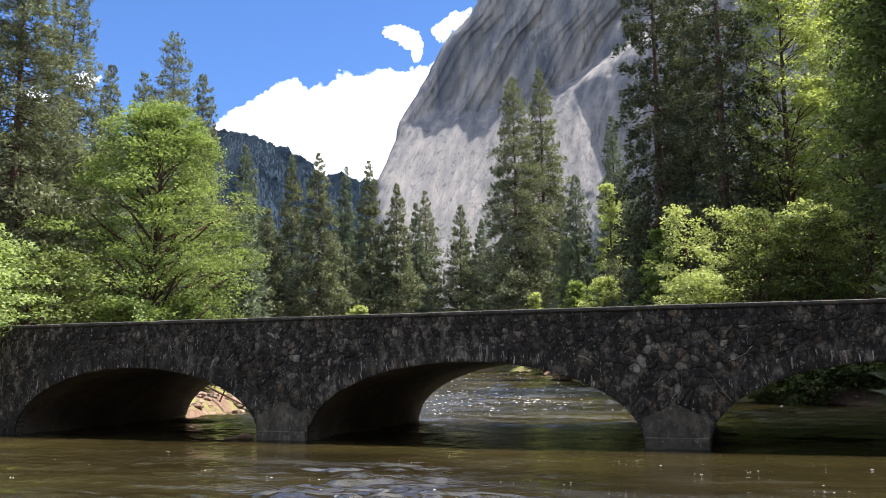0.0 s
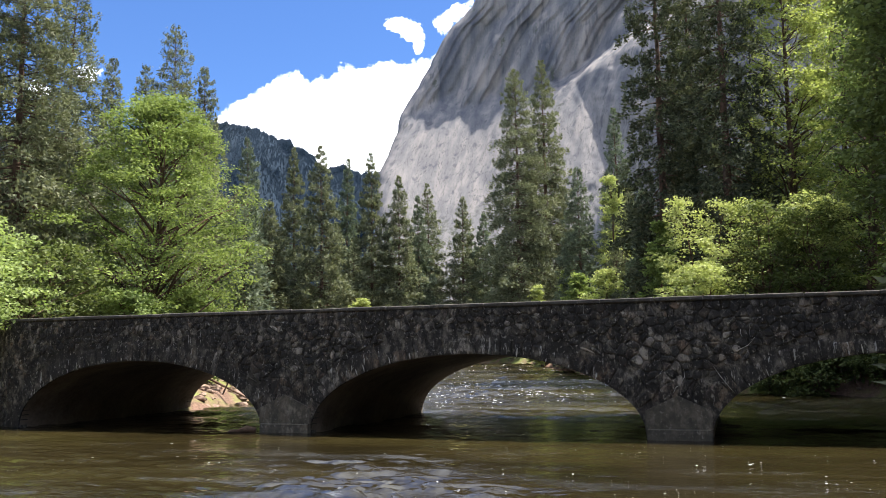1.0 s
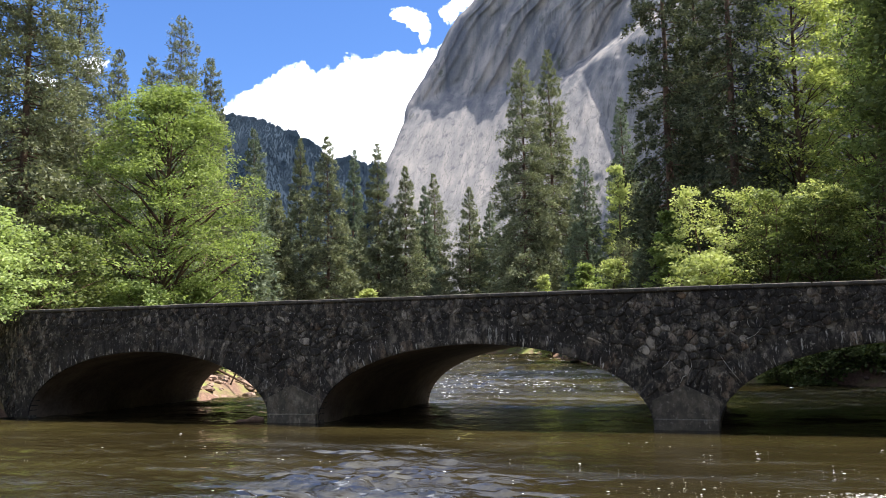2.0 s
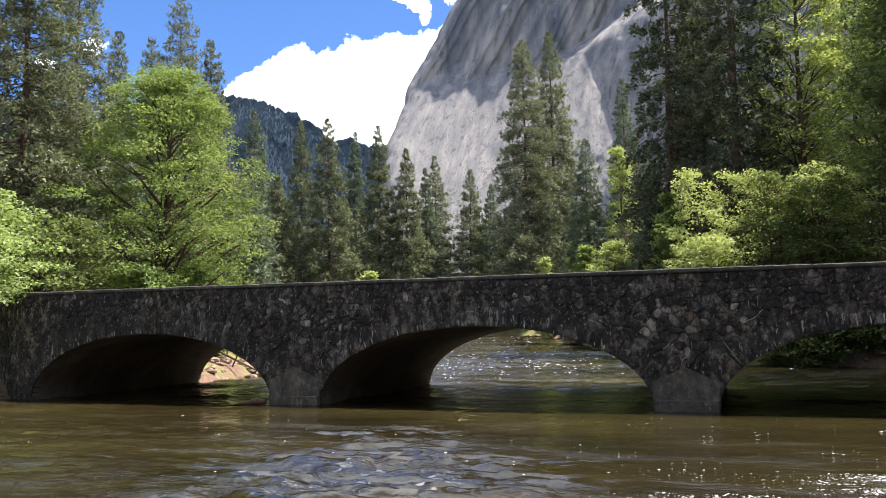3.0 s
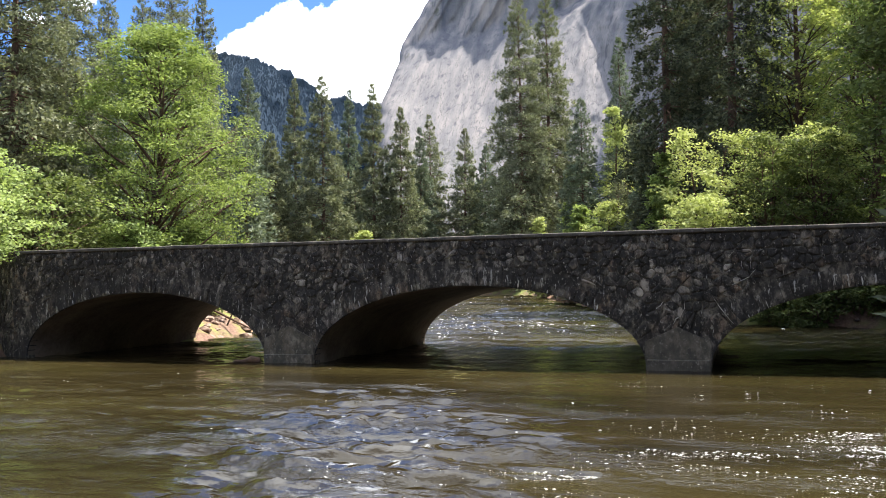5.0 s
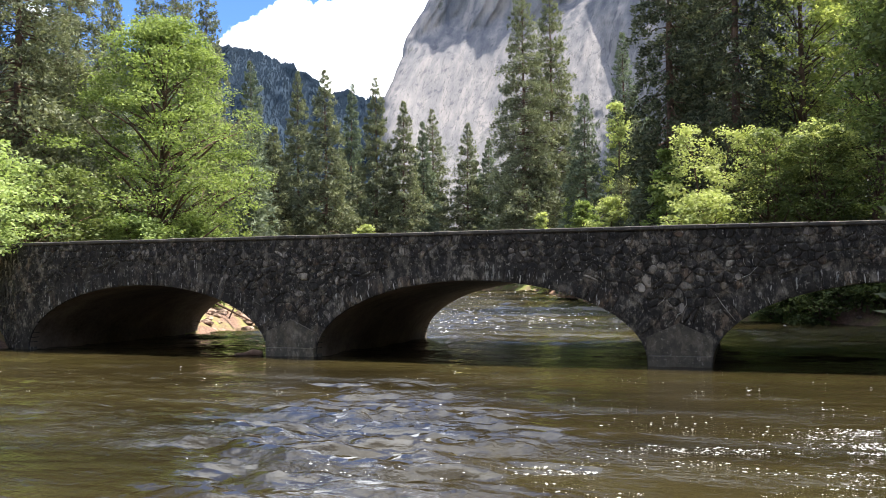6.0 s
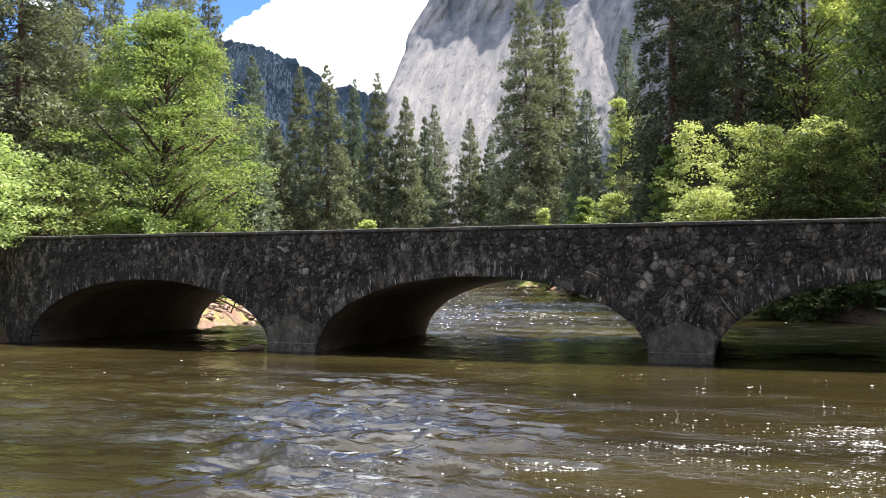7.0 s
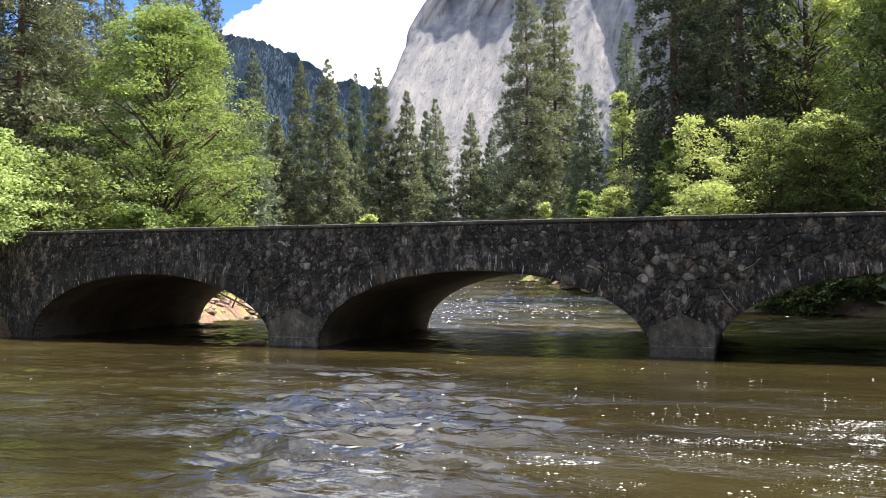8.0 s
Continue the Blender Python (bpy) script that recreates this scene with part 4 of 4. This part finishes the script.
# Added trees, mostly out of view, that shade the water behind the third arch.
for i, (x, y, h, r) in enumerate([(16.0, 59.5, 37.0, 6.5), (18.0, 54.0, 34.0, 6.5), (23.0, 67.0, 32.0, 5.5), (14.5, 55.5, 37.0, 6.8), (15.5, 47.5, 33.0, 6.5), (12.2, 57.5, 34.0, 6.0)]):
    plant_tree("cottonwood_tree", broadleaf_meshes(70 + i, h, r, 0.22, 380, 60, 0.40, M_LEAF_DARK, 0.5), x, y, "tall broadleaf tree added mostly out of view to shade the water", "tree", "broadleaf trees on the right bank", 40 * i)
# unseen trees added behind and beside the camera and right of the bridge, to block light
for i, (x, y, k) in enumerate([(-30, -14, 1.6), (-22, -10, 1.5), (-14, -16, 1.7), (-6, -11, 1.6), (3, -15, 1.7), (11, -10, 1.6), (20, -8, 1.6), (26, 2, 1.7), (22, 12, 1.7), (19, 20, 1.6), (17.5, 27, 1.5), (24, 26, 1.7), (14.2, 58.5, 1.5), (16.5, 51.5, 1.5), (17.5, 58.0, 1.6),
                               (-42, -4, 1.6), (-45, 8, 1.6), (-46, 18, 1.5), (-20, -26, 1.8), (-2, -28, 1.8), (14, -24, 1.8), (-38, -22, 1.8), (32, -12, 1.8)]):
    plant_tree("young_pine", FILL_LIGHT[i % 2], x, y, "unseen dark-green pine added to block light", "pine tree", "pines on the near bank", 59 * i, k)


# ---- rocks and driftwood ----
def boulder_mesh(seed, mat):
    bm = bmesh.new()
    bmesh.ops.create_icosphere(bm, subdivisions=2, radius=1.0)
    for v in bm.verts:
        d = noise.fractal(v.co * 0.9 + Vector((seed * 7.1, seed, 0)), 1.0, 2.0, 4)
        v.co *= 1 + 0.45 * d
        v.co.z *= 0.62
        v.co.x = max(-0.95, min(0.9, v.co.x))
    me = bpy.data.meshes.new("boulder")
    bm.to_mesh(me)
    bm.free()
    me.materials.append(mat)
    return me


ROCKS = [boulder_mesh(i, M_ROCK) for i in range(5)]


def scatter_rocks(places, group, label):
    rng = random.Random(len(places))
    for i, (x, y, r) in enumerate(places):
        ob = new("boulder", ROCKS[i % 5])
        z = max(float(ground_z(x, y)), float(water_level(np.array(y))) - 0.1)
        ob.matrix_world = pose(x, y, z + r * 0.15, 0, 0, rng.uniform(0, 360)) @ Matrix.Diagonal((r, r * rng.uniform(0.7, 1.1), r * rng.uniform(0.7, 1.1), 1))
        tagged(ob, label, "rock", group)


rng_rock = random.Random(3)
scatter_rocks([(-30.4 - rng_rock.random() * 5, 43.5 + rng_rock.random() * 12, rng_rock.choice((0.10, 0.14, 0.2, 0.3, 0.45))) for _ in range(90)], "rocks on the left bank", "pinkish-grey rock on the dirt bank")
scatter_rocks([(-16 - k * 1.0 - rng_rock.random() * 2, 101 + k * 2.6 + rng_rock.random() * 3, rng_rock.choice((0.4, 0.6, 0.9, 1.3))) for k in range(14)], "rocks on the far bank", "sunlit tan rock at the far water's edge")
scatter_rocks([(5.4 + rng_rock.random() * 2.6, 61.2 + rng_rock.random() * 2.2, rng_rock.choice((0.12, 0.18, 0.26, 0.36))) for _ in range(16)], "rocks on the right bank", "sunlit tan rock at the shaded water's edge")


def log_thing(name, points, radii, label, mat=None):
    o = Vector(points[0])
    v, f = tube([Vector(p) - o for p in points], radii, 9)
    ob = new(name, mesh_from(name, v, f, mat or M_BARK, True))
    ob.location = o
    return tagged(ob, label, "log")


M_DEADWOOD = speckled("bleached_wood", (0.20, 0.15, 0.11), (0.42, 0.33, 0.25), 2.0, 0.9, 0.02)
log_thing("driftwood_log", [(-18.7, 28.9, -0.02), (-18.5, 28.95, 0.05), (-18.2, 29.0, 0.07), (-17.9, 29.12, 0.14), (-17.55, 29.2, 0.10)], [0.03, 0.09, 0.08, 0.15, 0.11], "dark wet driftwood log lodged against the pier")
log_thing("fallen_branch", [(-30.6, 46.9, 0.7), (-30.3, 47.0, 1.4), (-29.8, 47.1, 2.5)], [0.05, 0.045, 0.03], "dark dead branch leaning on the bank")
log_thing("fallen_branch", [(-33.5, 49.5, 1.7), (-31.0, 48.6, 0.9), (-29.3, 48.0, 0.35)], [0.09, 0.07, 0.04], "dead branch lying down the bank")
log_thing("fallen_log", [(5.6, 61.6, 0.75), (6.8, 62.0, 1.25), (8.4, 62.7, 1.75)], [0.09, 0.12, 0.10], "bleached fallen log on the shaded bank", M_DEADWOOD)
log_thing("fallen_log", [(-29.5, 132.0, 1.9), (-26.0, 127.0, 2.7), (-22.5, 123.0, 3.3)], [0.5, 0.45, 0.3], "bleached fallen log on the far bank", M_DEADWOOD)
log_thing("fallen_log", [(-33.5, 139.0, 2.0), (-29.5, 131.0, 2.4), (-27.0, 126.5, 2.4)], [0.4, 0.45, 0.3], "bleached fallen log on the far bank", M_DEADWOOD)
for x, h in ((7.2, 1.1), (8.0, 1.3)):
    log_thing("dead_branch", [(x, 62.3, 1.2), (x + 0.06, 62.3, 1.2 + h * 0.6), (x - 0.03, 62.3, 1.2 + h)], [0.05, 0.04, 0.02], "bleached upright stub on the fallen log", M_DEADWOOD)


# ---- rubble masonry of the bridge face ----
def clip_poly(poly, px, pz, nx, nz):
    """The part of a polygon on the inner side of the line through (px, pz) with outward normal (nx, nz)."""
    out = []
    for i in range(len(poly)):
        a, b = poly[i], poly[(i + 1) % len(poly)]
        da = (a[0] - px) * nx + (a[1] - pz) * nz
        db = (b[0] - px) * nx + (b[1] - pz) * nz
        if da <= 0:
            out.append(a)
        if da * db < 0:
            k = da / (da - db)
            out.append((a[0] + (b[0] - a[0]) * k, a[1] + (b[1] - a[1]) * k))
    return out


def inset_poly(poly, gap):
    """Moves every side of a convex counter-clockwise polygon inwards by gap."""
    out = poly
    for i in range(len(poly)):
        (ax, az), (bx, bz) = poly[i], poly[(i + 1) % len(poly)]
        d = math.hypot(bx - ax, bz - az)
        if d < 1e-6:
            continue
        nx, nz = (bz - az) / d, -(bx - ax) / d
        out = clip_poly(out, ax - nx * gap, az - nz * gap, nx, nz)
        if len(out) < 3:
            return []
    return out


def area(poly):
    return 0.5 * sum(poly[i][0] * poly[(i + 1) % len(poly)][1] - poly[(i + 1) % len(poly)][0] * poly[i][1] for i in range(len(poly)))


def round_corners(poly, k=0.24):
    """Cuts every corner once, for worn stones."""
    out = []
    n = len(poly)
    for i in range(n):
        a, b, c = poly[i - 1], poly[i], poly[(i + 1) % n]
        out.append((b[0] + (a[0] - b[0]) * k, b[1] + (a[1] - b[1]) * k))
        out.append((b[0] + (c[0] - b[0]) * k, b[1] + (c[1] - b[1]) * k))
    return out


def stone_geometry(poly, proud, rng, face=FACE):
    """A stone set in the wall: buried sides, worn edge, slightly domed front."""
    n = len(poly)
    cx, cz = sum(p[0] for p in poly) / n, sum(p[1] for p in poly) / n
    front = face + 0.05 - proud
    tx, tz = rng.uniform(-0.06, 0.06), rng.uniform(-0.06, 0.06)
    v = [(x, face + 0.12, z) for x, z in poly]
    v += [(x, front + 0.022 + (x - cx) * tx + (z - cz) * tz, z) for x, z in poly]
    v += [(cx + (x - cx) * 0.78, front + (x - cx) * tx + (z - cz) * tz, cz + (z - cz) * 0.78) for x, z in poly]
    v.append((cx + rng.uniform(-0.02, 0.02), front - 0.010, cz))
    f = []
    for i in range(n):
        j = (i + 1) % n
        f += [(i, j, n + j, n + i), (n + i, n + j, 2 * n + j, 2 * n + i), (2 * n + i, 2 * n + j, 3 * n)]
    return v, f


PIERS = [(ARCHES[0][1] + ARCHES[1][0]) / 2, (ARCHES[1][1] + ARCHES[2][0]) / 2]


def ring_t(k, w):
    """Length of the stones round arch k at the angle w: uneven along the ring."""
    return 0.78 + 0.55 * noise.noise(Vector((w * 4.5, k * 9.3, 1.7))) + 0.12 * noise.noise(Vector((w * 17, k * 5.1, 4.2)))


def push_out(x, z):
    """Moves a point that lies within an arch ring out to the ring's back."""
    for k, ((a, b), crown) in enumerate(zip(ARCHES, CROWN)):
        c = (a + b) / 2
        t = ring_t(k, math.atan2(z - SPRING, x - c))
        ra, rb = (b - a) / 2 + t, crown - SPRING + t
        d = math.hypot((x - c) / ra, (z - SPRING) / rb)
        if d < 1.0 and d > 1e-6:
            x, z = c + (x - c) / d, SPRING + (z - SPRING) / d
    return x, z


def in_ring(x, z, slack=0.0):
    for k, ((a, b), crown) in enumerate(zip(ARCHES, CROWN)):
        c = (a + b) / 2
        t = ring_t(k, math.atan2(z - SPRING, x - c)) - slack
        if math.hypot((x - c) / ((b - a) / 2 + t), (z - SPRING) / (crown - SPRING + t)) < 1.0:
            return True
    return False


def rubble_cells(rng, x_lo=WEST, x_hi=EAST, arched=True):
    z_lo, z_hi = 0.0, TOP - 0.155
    seeds = []
    row, z = 0, z_lo + 0.15
    while z < z_hi:
        step = 0.34 if z < 3.3 else 0.28
        x = x_lo + rng.uniform(0, step)
        while x < x_hi:
            p = (x + rng.uniform(-0.11, 0.11), min(z_hi - 0.05, z + rng.uniform(-0.10, 0.10)))
            over_pier = any(abs(p[0] - m) < 1.25 and p[1] < 1.62 for m in PIERS)
            if not (arched and (over_pier or in_ring(p[0], p[1], 0.12))):
                seeds.append(p)
            x += step * rng.choice((0.6, 0.8, 1.0, 1.3, 1.7))
        z += 0.25
    cells = []
    buckets = {}
    for s in seeds:
        buckets.setdefault((int(s[0] // 1.0), int(s[1] // 1.0)), []).append(s)
    for sx, sz in seeds:
        poly = [(max(x_lo, sx - 0.6), max(z_lo, sz - 0.6)), (min(x_hi, sx + 0.6), max(z_lo, sz - 0.6)),
                (min(x_hi, sx + 0.6), min(z_hi, sz + 0.6)), (max(x_lo, sx - 0.6), min(z_hi, sz + 0.6))]
        bx, bz = int(sx // 1.0), int(sz // 1.0)
        for i in (-1, 0, 1):
            for j in (-1, 0, 1):
                for ox, oz in buckets.get((bx + i, bz + j), ()):
                    dx, dz = ox - sx, oz - sz
                    d = math.hypot(dx, dz)
                    if 1e-6 < d < 1.3 and poly:
                        poly = clip_poly(poly, sx + dx / 2, sz + dz / 2, dx / d, dz / d)
        poly = [push_out(*p) for p in poly] if arched else poly
        poly = inset_poly(poly, rng.uniform(0.006, 0.024)) if len(poly) > 2 else []
        if len(poly) > 2 and area(poly) > 0.012:
            cells.append(round_corners(poly, 0.25) if len(poly) < 8 else poly)
    return cells


def pier_bounds(k):
    lo = (ARCHES[k - 1][1] + ARCHES[k][0]) / 2 if k else WEST
    hi = (ARCHES[k][1] + ARCHES[k + 1][0]) / 2 if k < 2 else EAST
    return lo, hi


def ring_cells(rng):
    """Long stones stood on end round each arch."""
    cells = []
    for k, ((a, b), crown) in enumerate(zip(ARCHES, CROWN)):
        c, ra, rb = (a + b) / 2, (b - a) / 2, crown - SPRING
        lo, hi = pier_bounds(k)
        pts = []
        n = 400
        for i in range(n + 1):
            w = math.pi * i / n
            pts.append((c + ra * math.cos(w), SPRING + rb * math.sin(w), w))
        length, marks, target = 0.0, [0], rng.uniform(0.25, 0.45)
        for i in range(1, n + 1):
            length += math.hypot(pts[i][0] - pts[i - 1][0], pts[i][1] - pts[i - 1][1])
            if length >= target:
                marks.append(i)
                length, target = 0.0, rng.choice((0.18, 0.24, 0.3, 0.36, 0.46, 0.6))
        for i, j in zip(marks, marks[1:]):
            if min(pts[i][1], pts[j][1]) < 0.80:
                continue
            t = ring_t(k, (pts[i][2] + pts[j][2]) / 2) * rng.uniform(0.82, 1.0)
            quad = []
            for q, off in ((i, 0.0), (i, t), (j, t), (j, 0.0)):
                x, z, w = pts[q]
                nx, nz = math.cos(w) / ra, math.sin(w) / rb
                d = math.hypot(nx, nz)
                quad.append((min(max(x + nx / d * off, lo + 0.01), hi - 0.01), z + nz / d * off))
            # stones over a pier stop at its gabled front
            for p in (ARCHES[0][1] + ARCHES[1][0], ARCHES[1][1] + ARCHES[2][0]):
                m = p / 2
                if abs(quad[1][0] - m) < 1.6:
                    s = 1 if quad[1][0] > m else -1
                    quad = clip_poly(quad, m, 1.46, -s * 0.42, -0.907) or quad
            if area(quad) < 0:
                quad = quad[::-1]
            quad = inset_poly(quad, rng.uniform(0.004, 0.014))
            if len(quad) > 2 and area(quad) > 0.02:
                cells.append(round_corners(quad, 0.10))
    return cells


def build_masonry(wall):
    rng = random.Random(12)
    rest = {"rubble_masonry": ([], []), "arch_masonry": ([], [])}
    singles = 0
    for kind, joined, mat, cells in (("stone", "rubble_masonry", M_STONE, rubble_cells(rng)), ("arch_stone", "arch_masonry", M_VOUSSOIR, ring_cells(rng))):
        lo = -8.0 if kind == "stone" else -31
        for poly in cells:
            proud = rng.uniform(0.008, 0.045)
            v, f = stone_geometry(poly, proud, rng)
            cx = sum(p[0] for p in poly) / len(poly)
            if lo < cx < 5.5:
                part(kind, mesh_from(kind, v, f, mat), wall)
                singles += 1
            else:
                jv, jf = rest[joined]
                o = len(jv)
                jv += v
                jf += [tuple(i + o for i in q) for q in f]
    for name, (v, f) in rest.items():
        if v:
            tagged(part(name, mesh_from(name, v, f, M_STONE if name == "rubble_masonry" else M_VOUSSOIR), wall), kind="stuff")


build_masonry(front_wall)


def streak_geometry(points, width, y):
    """A thin uneven crust of lime along a polyline on the wall face."""
    v, f = [], []
    n = len(points)
    for i, (x, z) in enumerate(points):
        a, b = points[max(0, i - 1)], points[min(n - 1, i + 1)]
        dx, dz = b[0] - a[0], b[1] - a[1]
        d = math.hypot(dx, dz) or 1.0
        w = width * (0.35 if i in (0, n - 1) else 1.0) / 2
        px, pz = -dz / d * w, dx / d * w
        v += [(x + px, y, z + pz), (x, y - 0.018, z), (x - px, y, z - pz)]
    for i in range(n - 1):
        o = 3 * i
        f += [(o, o + 3, o + 4, o + 1), (o + 1, o + 4, o + 5, o + 2)]
    return v, f


def build_lime(wall):
    rng = random.Random(9)
    face = FACE - 0.012
    lines = [([(-0.68, 2.40), (-0.48, 2.08), (-0.26, 1.78), (-0.06, 1.52)], 0.019), ([(-0.10, 2.81), (0.17, 2.93), (0.44, 3.06), (0.66, 3.31)], 0.017),
             ([(0.28, 3.32), (0.22, 3.46), (0.24, 3.60)], 0.017), ([(0.52, 3.34), (0.50, 3.50), (0.54, 3.64)], 0.017),
             ([(-2.55, 2.02), (-2.38, 2.16), (-2.28, 2.30)], 0.017), ([(-1.62, 2.3), (-1.60, 2.05), (-1.72, 1.85)], 0.022), ([(-1.98, 1.52), (-1.9, 1.7), (-1.72, 1.8)], 0.028)]
    for pts, w in lines:
        v, f = streak_geometry(pts, w, face)
        part("lime_streak", mesh_from("lime_streak", v, f, M_LIME), wall, "white lime streak along a joint")
    drips = []
    for (a, b), crown in zip(ARCHES, CROWN):
        x = a + 0.7
        while x < b - 0.5:
            x += rng.uniform(0.25, 0.8)
            if rng.random() < 0.38 and x < min(b - 0.5, 5.0):
                z, h = soffit(x) + 0.01, rng.uniform(0.08, 0.30)
                lean = (x - (a + b) / 2) / (b - a) * h
                drips.append(([(x, z), (x + lean * 0.5 + rng.uniform(-0.01, 0.01), z + h * 0.5), (x + lean, z + h)], rng.uniform(0.03, 0.07)))
    for pts, w in drips:
        v, f = streak_geometry(pts, w, face - 0.012)
        part("lime_drip", mesh_from("lime_drip", v, f, M_LIME), wall, "white lime drip at an arch joint")


build_lime(front_wall)


def build_wing_wall():
    """The wall that turns away from the bridge's end into the bank."""
    rng = random.Random(31)
    wall = new("wing_wall")
    wall.matrix_world = pose(WEST - 0.06, FACE + 0.02, 0, 0, 0, -28)
    tagged(wall, "rubble-stone wing wall at the bridge's end", "wall")
    part("backing", box_mesh("backing", -8.0, 0.0, 0.062, 0.6, -1.8, TOP - 0.2, M_MORTAR), wall)
    part("coping_slab", box_mesh("coping_slab", -8.0, -0.02, -0.03, 0.62, TOP - 0.2, TOP - 0.02, M_COPING, 0.025), wall)
    for poly in rubble_cells(rng, -8.0, -0.02, False):
        v, f = stone_geometry(poly, rng.uniform(0.015, 0.06), rng, 0.0)
        if sum(p[0] for p in poly) / len(poly) > -5.0:
            part("stone", mesh_from("stone", v, f, M_STONE), wall)


build_wing_wall()
